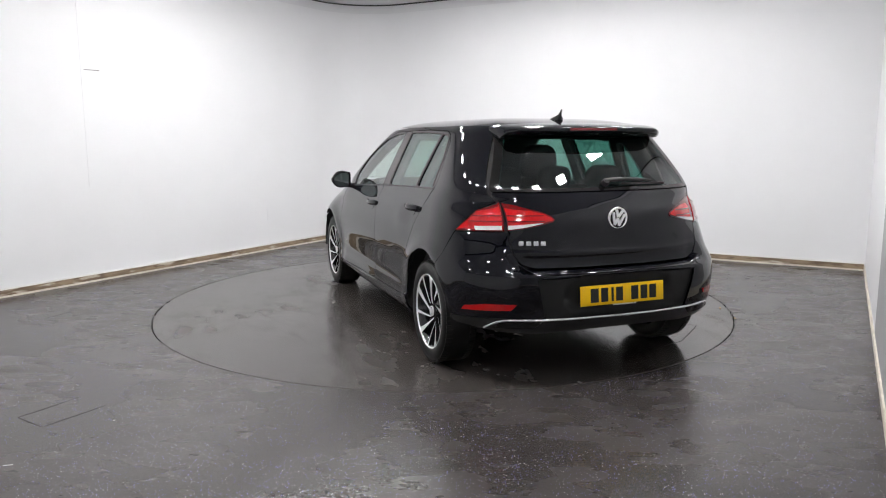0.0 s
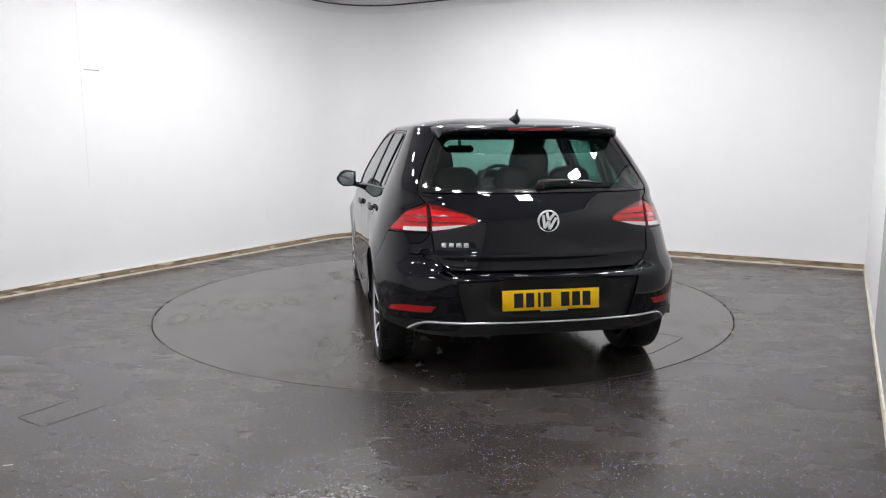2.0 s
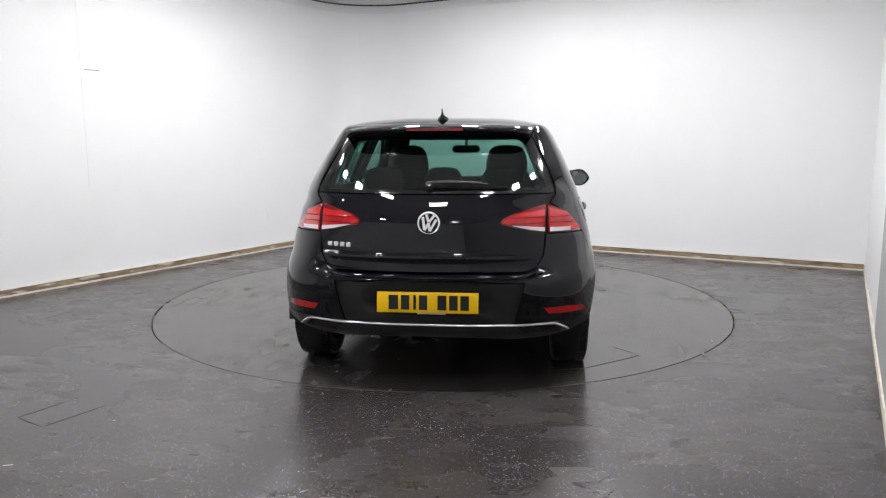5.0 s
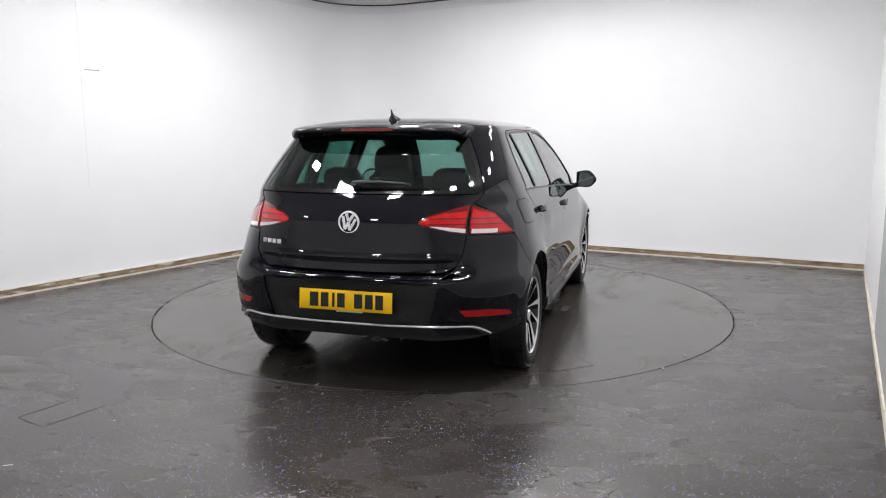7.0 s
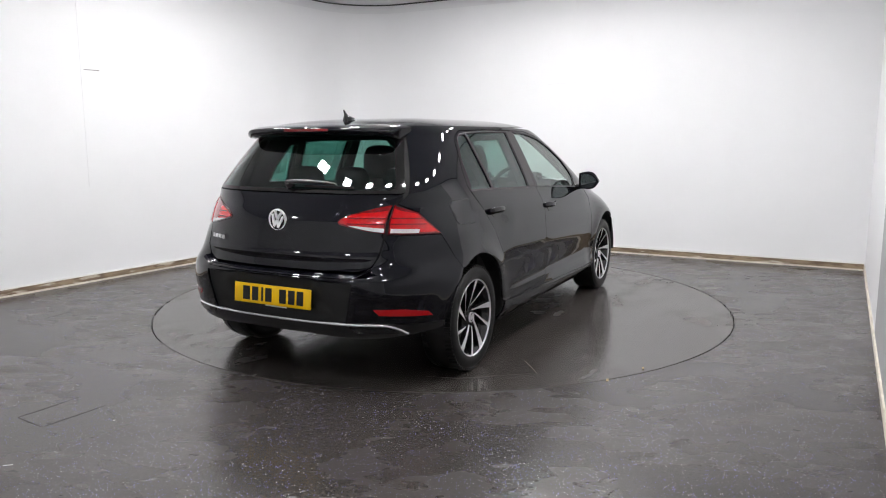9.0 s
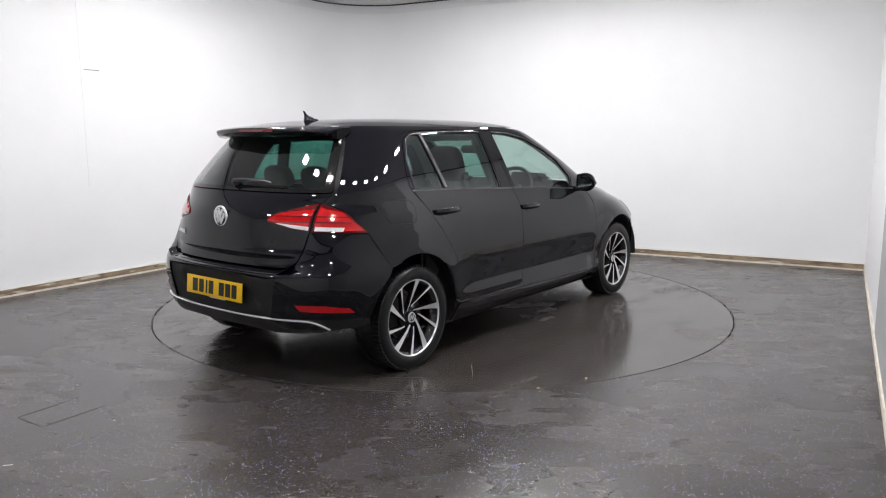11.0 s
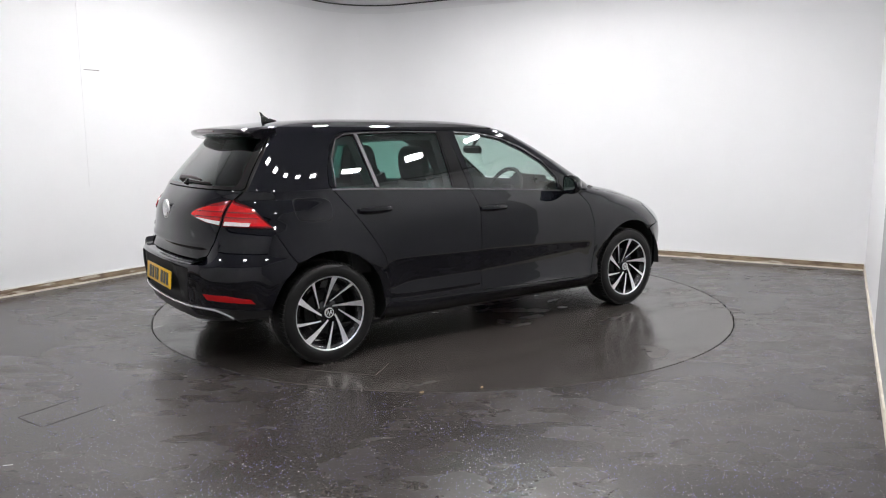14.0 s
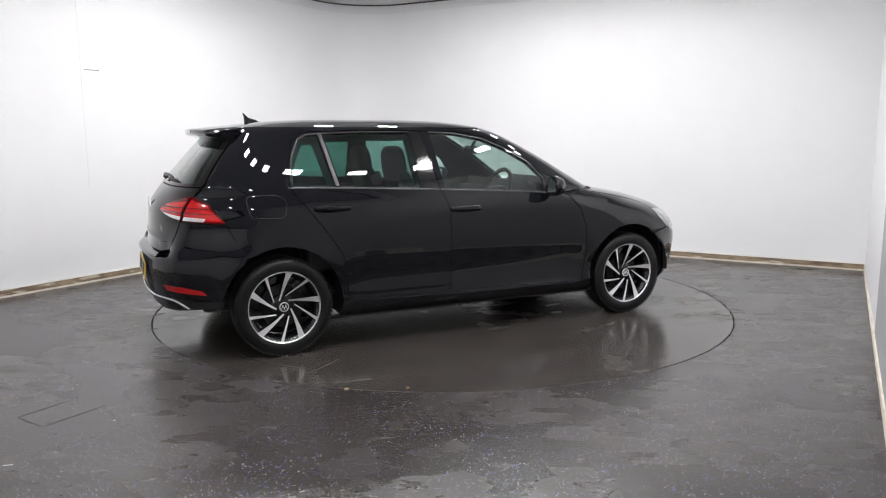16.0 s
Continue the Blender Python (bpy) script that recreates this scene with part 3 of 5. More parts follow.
def tail_x(y, z):
    """How far back the skin lies at that distance from the middle of the tail."""
    return float(body(float(find_u(y, z, 1)), z)[0])


quarter_out = ([(0.400, 0.335)] + [p for p in arch_r if p[1] > 0.30 and p[0] > -0.2]
               + [(-0.215, 0.64), (-0.255, 0.70), (-0.305, 0.80), (-0.318, 0.838), (-0.40, 0.955), (tail_x(0.632, 1.00), 1.00), (tail_x(0.664, 1.046), 1.046), (tail_x(0.524, 1.372), 1.372), (tail_x(0.505, ROOF_Z), ROOF_Z), (1.0, ROOF_Z), (1.003, 1.392)]
               + [(0.60, 1.392 + G), (0.235, 1.388), (0.160, 1.364), (0.112, 1.317), (0.054, 1.15), (0.044, 1.07), (0.064, 1.036)] + DOOR_CUT_R[1:])
WING_SEAM = [(2.45, 0.925), (2.78, 0.862), (2.90, 0.826), (2.957, 0.788)]     # along the bonnet's edge
wing_out = ([(2.20 + G, 0.300)] + [p for p in arch_f[::-1] if p[1] > 0.29 and (p[0] < HUB_F or p[1] > 0.62)]
            + [(3.055, 0.634), (3.060, 0.652), (3.005, 0.722), (2.962, 0.776)] + WING_SEAM[::-1]
            + [(2.25, 0.953), (2.11, 0.925), (2.20, 0.833), (2.239, 0.70), (2.249, 0.50)])
rear_doors = both("rear_door", side_loop(rear_door_out), M_PAINT, holes=[side_loop(rounded(REAR_GLASS, 0.012)), side_loop(rounded(QUARTER_GLASS, 0.012))])
front_doors = both("front_door", side_loop(front_door_out), M_PAINT, holes=[side_loop(rounded(FRONT_GLASS, 0.012))])
quarters = both("rear_quarter_panel", side_loop(quarter_out), M_PAINT)
both("front_wing", side_loop(wing_out), M_PAINT)
both("sill_panel", side_loop(sill_out), M_PAINT)
TOT = 2 * ARC_U + SIDE_U


def find_nose(y, z):
    y, z = np.asarray(y, float), np.asarray(z, float)
    lo = np.zeros(np.broadcast(y, z).shape) + ARC_U + SIDE_U
    hi = lo + ARC_U
    for _ in range(26):
        mid = (lo + hi) / 2
        more = np.abs(body(mid, z)[..., 1]) > y
        lo, hi = np.where(more, mid, lo), np.where(more, hi, mid)
    return (lo + hi) / 2


def nose_loop(points, step=0.03):
    """(y, z) on the nose as (u, z); u runs past the middle onto the left side."""
    y, z = np.array(dense(points, step), float).T
    f = find_nose(np.abs(y), z)
    return list(zip(np.where(y >= 0, f, 2 * TOT - f), z))


def mixed_loop(points, step=0.02):
    """Points ('t', y, z) on the tail and ('s', x, z) on the right side, as (u, z)."""
    return [tuple(p) for p in dense([((math.copysign(find_u(abs(a), z, 1), a) if k == "t" else find_u(a, z, 0)), z) for k, a, z in points], step)]


def flip_loop(loop):
    return [(-u, z) for u, z in loop][::-1]


def grow(loop, d):
    """The loop moved outwards by about d."""
    pts = np.array(loop)
    area = np.sum(pts[:, 0] * np.roll(pts[:, 1], -1) - np.roll(pts[:, 0], -1) * pts[:, 1])
    out = []
    k = len(pts)
    for i in range(k):
        t = pts[(i + 2) % k] - pts[i - 2]
        n = np.array([t[1], -t[0]]) / max(np.linalg.norm(t), 1e-9)
        out.append(tuple(pts[i] + n * d * np.sign(area)))
    return out


# tail
WINDOW_OUT = rounded([(-0.658, 1.052), (0.658, 1.052), (0.517, 1.372), (-0.517, 1.372)], 0.03)
WINDOW_IN = rounded([(-0.612, 1.070), (0.612, 1.070), (0.482, 1.352), (-0.482, 1.352)], 0.04)
LID = [(-0.50, 0.656), (0.50, 0.656), (0.560, 0.680), (0.590, 0.735), (0.603, 0.85), (0.612, 0.997), (0.655, 1.046), (-0.655, 1.046), (-0.612, 0.997), (-0.603, 0.85), (-0.590, 0.735), (-0.560, 0.680)]
tailgate = panel("tailgate", tail_loop(rounded(LID, 0.02)), M_PAINT, car, grid=0.025)
panel("window_border", tail_loop(WINDOW_OUT), M_GLOSSTRIM, tailgate, holes=[tail_loop(WINDOW_IN)], lift=0.002, grid=0.03, label="gloss black window border")
panel("rear_window", tail_loop(WINDOW_IN), M_GLASS_DARK, tailgate, lift=0.001, grid=0.04, depth=0.004, label="green-tinted rear window")

bumper_half = ([("t", 0.50, 0.629), ("t", 0.563, 0.664), ("t", 0.598, 0.733), ("t", 0.608, 0.842), ("s", -0.322, 0.832), ("s", -0.306, 0.79), ("s", -0.258, 0.70), ("s", -0.220, 0.64)]
               + [("s", x, z) for x, z in arch_r if x < -0.22 and z > 0.40] + [("s", -0.375, 0.385), ("t", 0.66, 0.392), ("t", 0.45, 0.386)])
bh = mixed_loop(bumper_half, 0.025)
n_open = max(i for i, p in enumerate(bh) if p[0] > find_u(0.45, 0.386, 1) - 1e-6)
bumper_loop = bh[: n_open + 1] + [(-u, z) for u, z in bh[: n_open + 1]][::-1]
bumper = panel("rear_bumper", bumper_loop, M_PAINT, car, grid=0.025)
low_half = [("t", 0.45, 0.381), ("t", 0.66, 0.387), ("s", -0.378, 0.380), ("s", -0.37, 0.350), ("t", 0.76, 0.326), ("t", 0.62, 0.305), ("t", 0.45, 0.297)]
lh = mixed_loop(low_half, 0.025)
n_open = max(i for i, p in enumerate(lh) if p[0] > find_u(0.45, 0.297, 1) - 1e-6)
diffuser = panel("lower_bumper", lh[: n_open + 1] + [(-u, z) for u, z in lh[: n_open + 1]][::-1], M_TRIM, car, grid=0.03, label="satin black lower bumper")


half_chrome = [(0.735, 0.330), (0.712, 0.350), (0.688, 0.367), (0.655, 0.379), (0.61, 0.382), (0.45, 0.381)]
row = dense(half_chrome + [(-y, z) for y, z in half_chrome[::-1]], 0.02, closed=False)
bm = bmesh.new()
tube(bm, [Vector(body(u, z)) + Vector((-0.003, 0, 0.0)) for u, z in tail_points(row)], 0.0065, 8)
part("chrome_strip", bm, M_CHROME, bumper, "thin chrome strip", sharp=60)
for sg in (1, -1):
    lp = tail_loop(rounded([(sg * 0.665, 0.366), (sg * 0.63, 0.372), (sg * 0.46, 0.372), (sg * 0.505, 0.332), (sg * 0.70, 0.332)], 0.01))
    panel("exhaust_insert", lp, M_GLOSSTRIM, diffuser, lift=0.004, label="dummy exhaust insert")
    rl = mixed_loop([("t", 0.600, 0.470), ("t", 0.625, 0.437), ("s", -0.50, 0.425), ("s", -0.452, 0.421), ("s", -0.475, 0.447), ("t", 0.74, 0.467)])
    panel("reflector", rl, M_REDLENS, bumper, lift=0.003, mirror=sg < 0, label="red rear reflector")

# ledge between the bumper and the tailgate
bm = bmesh.new()
ys = np.linspace(-0.565, 0.565, 46)
rows = []
for z, dx, dz in ((0.629, 0.0, 0.0), (0.629, 0.006, 0.005), (0.629, 0.020, 0.009), (0.629, 0.075, 0.013), (0.629, 0.085, 0.04)):
    pts = body(np.array([u for u, _ in tail_points([(y, z) for y in ys])]), np.full(len(ys), z))
    lift_side = np.where(np.abs(ys) > 0.50, (np.abs(ys) - 0.50) * 0.56, 0)
    rows.append([bm.verts.new((p[0] + dx, p[1], p[2] + dz + s)) for p, s in zip(pts, lift_side)])
for a, b in zip(rows, rows[1:]):
    for i in range(len(ys) - 1):
        bm.faces.new((a[i], a[i + 1], b[i + 1], b[i]))
part("bumper_ledge", bm, M_PAINT, bumper, sharp=70)

# lamps: one half on the quarter panel, one on the tailgate
OUT_LAMP = [("t", 0.619, 0.848), ("s", -0.42, 0.842), ("s", -0.322, 0.840), ("s", -0.345, 0.872), ("s", -0.402, 0.952), ("s", -0.47, 0.986), ("t", 0.617, 0.998)]
IN_LAMP = [("t", 0.608, 0.996), ("t", 0.603, 0.850), ("t", 0.52, 0.863), ("t", 0.440, 0.881), ("t", 0.378, 0.897), ("t", 0.368, 0.908), ("t", 0.378, 0.924), ("t", 0.42, 0.946), ("t", 0.50, 0.968), ("t", 0.56, 0.985)]
for sg in (1, -1):
    mir = sg < 0
    lampo = panel("tail_lamp", mixed_loop(OUT_LAMP), M_REDDARK, car, lift=0.004, grid=0.02, mirror=mir, label="red tail lamp")
    panel("lens", grow(mixed_loop(OUT_LAMP), -0.009), M_REDLENS, lampo, lift=0.007, grid=0.02, mirror=mir, label="bright red lens")
    lampi = panel("tailgate_lamp", mixed_loop(IN_LAMP), M_REDDARK, tailgate, lift=0.004, grid=0.02, mirror=mir, label="red inner tail lamp")
    panel("lens", grow(mixed_loop(IN_LAMP), -0.009), M_REDLENS, lampi, lift=0.007, grid=0.02, mirror=mir, label="bright red lens")
    panel("reversing_lens", mixed_loop([("t", 0.626, 0.853), ("s", -0.437, 0.848), ("s", -0.425, 0.868), ("t", 0.626, 0.875)]), M_CLEAR, lampo, lift=0.009, mirror=mir, label="clear reversing lens")
    panel("upper_band", mixed_loop([("t", 0.622, 0.975), ("s", -0.47, 0.964), ("s", -0.417, 0.948), ("s", -0.475, 0.982), ("t", 0.622, 0.994)]), M_REDDARK, lampo, lift=0.009, mirror=mir)
    for zz in (0.925, 0.896):
        panel("lens_rib", mixed_loop([("t", 0.622, zz), ("s", -0.385, zz - 0.006), ("s", -0.385, zz - 0.001), ("t", 0.622, zz + 0.006)]), M_REDDARK, lampo, lift=0.009, mirror=mir)
        panel("lens_rib", mixed_loop([("t", 0.599, zz), ("t", 0.42, zz + 0.002), ("t", 0.42, zz + 0.007), ("t", 0.599, zz + 0.006)]), M_REDDARK, lampi, lift=0.009, mirror=mir)
    panel("reversing_lens", mixed_loop([("t", 0.598, 0.855), ("t", 0.598, 0.876), ("t", 0.46, 0.890), ("t", 0.425, 0.892), ("t", 0.445, 0.886), ("t", 0.52, 0.868)]), M_CLEAR, lampi, lift=0.009, mirror=mir, label="clear reversing lens")
    panel("upper_band", mixed_loop([("t", 0.602, 0.966), ("t", 0.602, 0.992), ("t", 0.54, 0.976), ("t", 0.46, 0.953), ("t", 0.54, 0.957)]), M_REDDARK, lampi, lift=0.009, mirror=mir)

# side glass and its trim
for mir, rd, fd in ((False, rear_doors[0], front_doors[0]), (True, rear_doors[1], front_doors[1])):
    panel("window_glass", side_loop(rounded(REAR_GLASS, 0.012)), M_GLASS_DARK, rd, lift=-0.004, grid=0.05, mirror=mir, depth=0.004, label="green-tinted door window")
    panel("quarter_glass", side_loop(rounded(QUARTER_GLASS, 0.012)), M_GLASS_DARK, rd, lift=-0.004, grid=0.05, mirror=mir, depth=0.004, label="small green-tinted rear side window")
    panel("window_glass", side_loop(rounded(FRONT_GLASS, 0.012)), M_GLASS, fd, lift=-0.004, grid=0.05, mirror=mir, depth=0.004, label="clear front door window")
    panel("window_divider", side_loop([(0.363, 1.046), (0.388, 1.045), (0.319, 1.370), (0.297, 1.369)]), M_SATIN, rd, lift=0.003, mirror=mir, label="satin grey window divider")
    for own, x0, x1 in ((rd, 0.062, 1.080), (fd, 1.092, 1.985)):
        xs = np.linspace(x0, x1, 24)
        lp = side_points([(x, belt(x) - 0.004) for x in xs] + [(x, belt(x) + 0.005) for x in xs[::-1]])
        panel("belt_strip", lp, M_SATIN, own, lift=0.004, mirror=mir, label="thin satin window strip")
    for own, outline in ((rd, [(0.088, 1.06), (0.102, 1.22), (0.160, 1.338), (0.22, 1.366), (0.31, 1.374), (0.60, 1.383), (0.93, 1.383)]), (fd, [(1.075, 1.381), (1.27, 1.372), (1.47, 1.336), (1.66, 1.258), (1.80, 1.173), (1.905, 1.055)])):
        c = dense(outline, 0.02, closed=False)
        up, lo = [], []
        for i, p in enumerate(c):
            t = c[min(i + 1, len(c) - 1)] - c[max(i - 1, 0)]
            nrm = np.array([-t[1], t[0]]) / np.linalg.norm(t)
            up.append(p + nrm * 0.0028)
            lo.append(p - nrm * 0.0028)
        panel("window_seal", side_points(up + lo[::-1]), M_SATIN, own, lift=0.003, mirror=mir)
    # pillar cover between the doors
    panel("pillar_cover", side_loop([(0.962, belt(0.96) + 0.006), (1.078, belt(1.07) + 0.006), (1.012, 1.380), (0.940, 1.380)]), M_GLOSSTRIM, rd, lift=0.002, mirror=mir, label="gloss black pillar cover")
    # handles
    for own, x0, z0 in ((rd, 0.325, 0.908), (fd, 1.257, 0.866)):
        sy = 1 if mir else -1
        yb = float(HALF(z0))
        bm = bmesh.new()
        rings = []
        for i in range(17):
            t = i / 16
            env = math.sin(math.pi * min(1, max(0, 0.04 + 0.92 * t))) ** 0.45
            cx, cy = x0 - 0.115 + 0.23 * t, yb + 0.004 + 0.026 * env
            rings.append([bm.verts.new((cx, sy * (cy + 0.012 * env * math.sin(a)), z0 + 0.004 + 0.021 * (0.45 + 0.55 * env) * math.cos(a))) for a in (2 * math.pi * k / 14 for k in range(14))])
        for a, b in zip(rings, rings[1:]):
            for k in range(14):
                bm.faces.new((a[k], a[(k + 1) % 14], b[(k + 1) % 14], b[k]))
        bm.faces.new(rings[0])
        bm.faces.new(rings[-1][::-1])
        hd = part("door_handle", bm, M_PAINT, own, "gloss black door handle")
        panel("handle_cup", side_loop(rounded([(x0 - 0.050, z0 - 0.048), (x0 + 0.050, z0 - 0.048), (x0 + 0.085, z0 + 0.014), (x0 - 0.085, z0 + 0.014)], 0.035), 0.02), M_GLOSSTRIM, own, lift=0.0015, mirror=mir, depth=0.002)
# filler flap on the right
flap = rounded([(-0.185, 0.868), (0.035, 0.862), (0.040, 0.975), (-0.02, 1.003), (-0.205, 1.003)], 0.045)
panel("filler_flap_gap", side_loop(flap), M_INNER, quarters[0], lift=0.0012, depth=0.001)
panel("filler_flap", side_loop([(x * 0.965 - 0.0025, 0.935 + (z - 0.935) * 0.94) for x, z in flap]), M_PAINT, quarters[0], lift=0.0022, depth=0.001)

# nose
SCREEN = rounded([(-0.625, 0.985), (0.625, 0.985), (0.450, 1.392), (-0.450, 1.392)], 0.05)
panel("windscreen", nose_loop(SCREEN), M_GLASS, car, lift=-0.002, grid=0.05, depth=0.004, label="green-tinted windscreen")
# roof rails and windscreen pillars
rail = [(1.004, ROOF_Z), (1.004, 1.392), (1.27, 1.387), (1.47, 1.352), (1.66, 1.276), (1.80, 1.194), (1.92, 1.064), (1.988, 0.969), (2.06, 0.950)]
edge = [(0.66, 0.968), (0.628, 0.985), (0.54, 1.185), (0.455, 1.392), (0.43, ROOF_Z)]
rail_loop = side_points(dense(rail, 0.02, closed=False)) + [(float(find_nose(y, z)), z) for y, z in dense(edge, 0.02, closed=False)]
both("roof_pillar", rail_loop, M_PAINT, grid=0.02)
half = (side_points(dense([(2.11, 0.948), (2.25, 0.953 + G)] + [(x, z + G) for x, z in WING_SEAM], 0.025, closed=False))
        + [(float(find_nose(y, z)), z) for y, z in dense([(0.66, 0.772), (0.55, 0.752), (0.30, 0.742), (0.0, 0.740)], 0.03, closed=False)])
back = [(float(find_nose(y, z)), z) for y, z in dense([(0.0, 0.975), (0.40, 0.970), (0.70, 0.955)], 0.04, closed=False)]
across = lambda row: [(2 * TOT - u, z) for u, z in row][::-1]
panel("bonnet", half + across(half)[1:] + across(back)[:-1] + back, M_PAINT, car, grid=0.025)
low = [p for p in arch_f if p[0] > HUB_F and p[1] < 0.62]
half = (side_points(low + dense([(3.055, 0.630), (3.075, 0.640), (3.135, 0.614)], 0.03, closed=False))
        + [(float(find_nose(y, z)), z) for y, z in dense([(0.55, 0.612), (0.30, 0.618), (0.0, 0.62)], 0.03, closed=False)])
foot = [(float(find_nose(y, z)), z) for y, z in dense([(0.0, 0.22), (0.45, 0.22), (0.70, 0.22)], 0.05, closed=False)]
panel("front_bumper", half + across(half)[1:] + across(foot)[:-1] + foot, M_PAINT, car, grid=0.03)
eye_loop = side_points([(2.960, 0.783), (3.005, 0.717), (3.064, 0.652), (3.13, 0.622)]) + [(float(find_nose(y, z)), z) for y, z in ((0.55, 0.622), (0.46, 0.66), (0.50, 0.715), (0.62, 0.760))]
for sg in (1, -1):
    panel("headlamp", [tuple(p) for p in dense(eye_loop, 0.03)], M_HEADLAMP, car, lift=0.004, grid=0.03, mirror=sg < 0, label="clear headlamp")
panel("grille", nose_loop([(-0.41, 0.63), (0.41, 0.63), (0.41, 0.72), (-0.41, 0.72)]), M_TRIM, car, lift=0.002, grid=0.04, label="black grille")

# dark shell under the skin, open at the glass and the arches
lo_u, hi_u = find_nose(0.63, 0.985), find_nose(0.455, 1.39)
a_lo, a_hi = float(find_u(0.0, 0.18, 0)), float(find_u(0.0, 0.345, 0))
outline = [(-TOT, 0.18), (-a_lo, 0.18), (-a_hi, 0.345), (-0.9, 0.325), (0.9, 0.325), (a_hi, 0.345), (a_lo, 0.18), (TOT, 0.18), (TOT, 0.985), (lo_u, 0.985), (hi_u, 1.39), (TOT, 1.39), (TOT, ROOF_Z), (-TOT, ROOF_Z), (-TOT, 1.39), (-hi_u, 1.39), (-lo_u, 0.985), (-TOT, 0.985)]
holes = []
for g in (REAR_GLASS, QUARTER_GLASS, FRONT_GLASS):
    lp = grow(side_loop(rounded(g, 0.012)), 0.004)
    holes += [lp, flip_loop(lp)]
for cx in (HUB_R, HUB_F):
    lp = side_loop(arch(cx, 0.375, 0.2))
    holes += [lp, flip_loop(lp)]
holes.append(tail_loop(WINDOW_IN))
holes.append(tail_loop([(-0.575, 0.605), (0.575, 0.605), (0.575, 0.685), (-0.575, 0.685)]))
shell = panel("body_shell", [tuple(p) for p in dense(outline, 0.06)], M_INNER, car, holes=holes, lift=-0.016, grid=0.05)

# cabin side lining round the rear side windows
band = [(-0.12, 1.015), (1.04, 0.985), (1.01, 1.400), (-0.12, 1.385)]
both("cabin_side_lining", side_loop(band), M_CABIN, holes=[grow(side_loop(rounded(REAR_GLASS, 0.03)), -0.022), grow(side_loop(rounded(QUARTER_GLASS, 0.03)), -0.030)], lift=-0.055, grid=0.05)

# roof: rings that close over the cabin
bm = bmesh.new()
us = np.linspace(-TOT, TOT, 181)[:-1]
base = body(us, np.full(180, ROOF_Z))
mid = np.array([0.72, 0.0])
prev = None
for s in (0.0, 0.015, 0.035, 0.06, 0.1, 0.16, 0.24, 0.34, 0.46, 0.6, 0.75, 0.9, 1.0):
    z = ROOF_Z + 0.056 * (1 - (1 - s) ** 3.6)
    ring = [bm.verts.new((mid[0] + (p[0] - mid[0]) * (1 - s), p[1] * (1 - s), z)) for p in base] if s < 1 else [bm.verts.new((mid[0], 0, z))]
    if prev:
        for i in range(180):
            j = (i + 1) % 180
            bm.faces.new((prev[i], prev[j], ring[j], ring[i]) if s < 1 else (prev[i], prev[j], ring[0]))
    prev = ring
part("roof", bm, M_PAINT, car, sharp=60)
bm = bmesh.new()
bm.faces.new([bm.verts.new((mid[0] + (p[0] - mid[0]) * 0.97, p[1] * 0.97, ROOF_Z + 0.006)) for p in base])
part("headlining", bm, M_LINING, car, "grey cloth headlining")

# roof spoiler
bm = bmesh.new()
rings = []
for i in range(41):
    y = -0.548 + 1.096 * i / 40
    q = abs(y) / 0.548
    tip = -0.425 + 0.070 * q ** 2.5 + 0.022 * max(0, q - 0.9) * 10
    root = -0.20 + 0.02 * q
    drop = 0.014 * q ** 2 + 0.012 * max(0, q - 0.93) * 10
    sec = [(root, 1.432 - drop * 1.2), (root - 0.08, 1.424 - drop * 1.1), (tip + 0.02, 1.409 - drop), (tip + 0.003, 1.403 - drop), (tip, 1.395 - drop), (tip + 0.010, 1.374 - drop * 0.8), (tip + 0.03, 1.362 - drop * 0.7), (tip + 0.08, 1.352 - drop * 0.5), (root + 0.02, 1.36)]
    narrow = [1, 0.98, 0.935, 0.93, 0.93, 0.935, 0.94, 0.95, 0.98]
    rings.append([bm.verts.new((x, y * k, z)) for (x, z), k in zip(sec, narrow)])
for a, b in zip(rings, rings[1:]):
    for k in range(len(a)):
        bm.faces.new((a[k], a[(k + 1) % len(a)], b[(k + 1) % len(a)], b[k]))
bm.faces.new(rings[0])
bm.faces.new(rings[-1][::-1])
spoiler = part("roof_spoiler", bm, M_PAINT, tailgate, sharp=50)
bm = bmesh.new()
strip(bm, [(-0.421 + 0.075 * (abs(y) / 0.535) ** 2.5, y, 1.3905) for y in np.linspace(-0.155, 0.155, 15)], 0.007, 0.004)
part("brake_light", bm, M_REDDARK, tailgate, "dark red high brake light")

# aerial
bm = bmesh.new()
rings = []
for z, xa, xb, w in ((0.0, 0.080, -0.050, 0.036), (0.016, 0.074, -0.052, 0.036), (0.030, 0.050, -0.052, 0.030), (0.040, 0.018, -0.052, 0.016), (0.048, -0.012, -0.052, 0.008), (0.062, -0.034, -0.056, 0.005), (0.080, -0.050, -0.062, 0.0028)):
    ring = []
    for j in range(12):
        a = 2 * math.pi * j / 12
        ring.append(bm.verts.new(((xa + xb) / 2 + (xa - xb) / 2 * math.cos(a), w * math.sin(a), z)))
    rings.append(ring)
for a, b in zip(rings, rings[1:]):
    for k in range(12):
        bm.faces.new((a[k], a[(k + 1) % 12], b[(k + 1) % 12], b[k]))
bm.faces.new(rings[-1])
fin = part("roof_aerial", bm, M_GLOSSTRIM, car, "gloss black shark-fin aerial")
fin.location = (0.01, 0, 1.434)

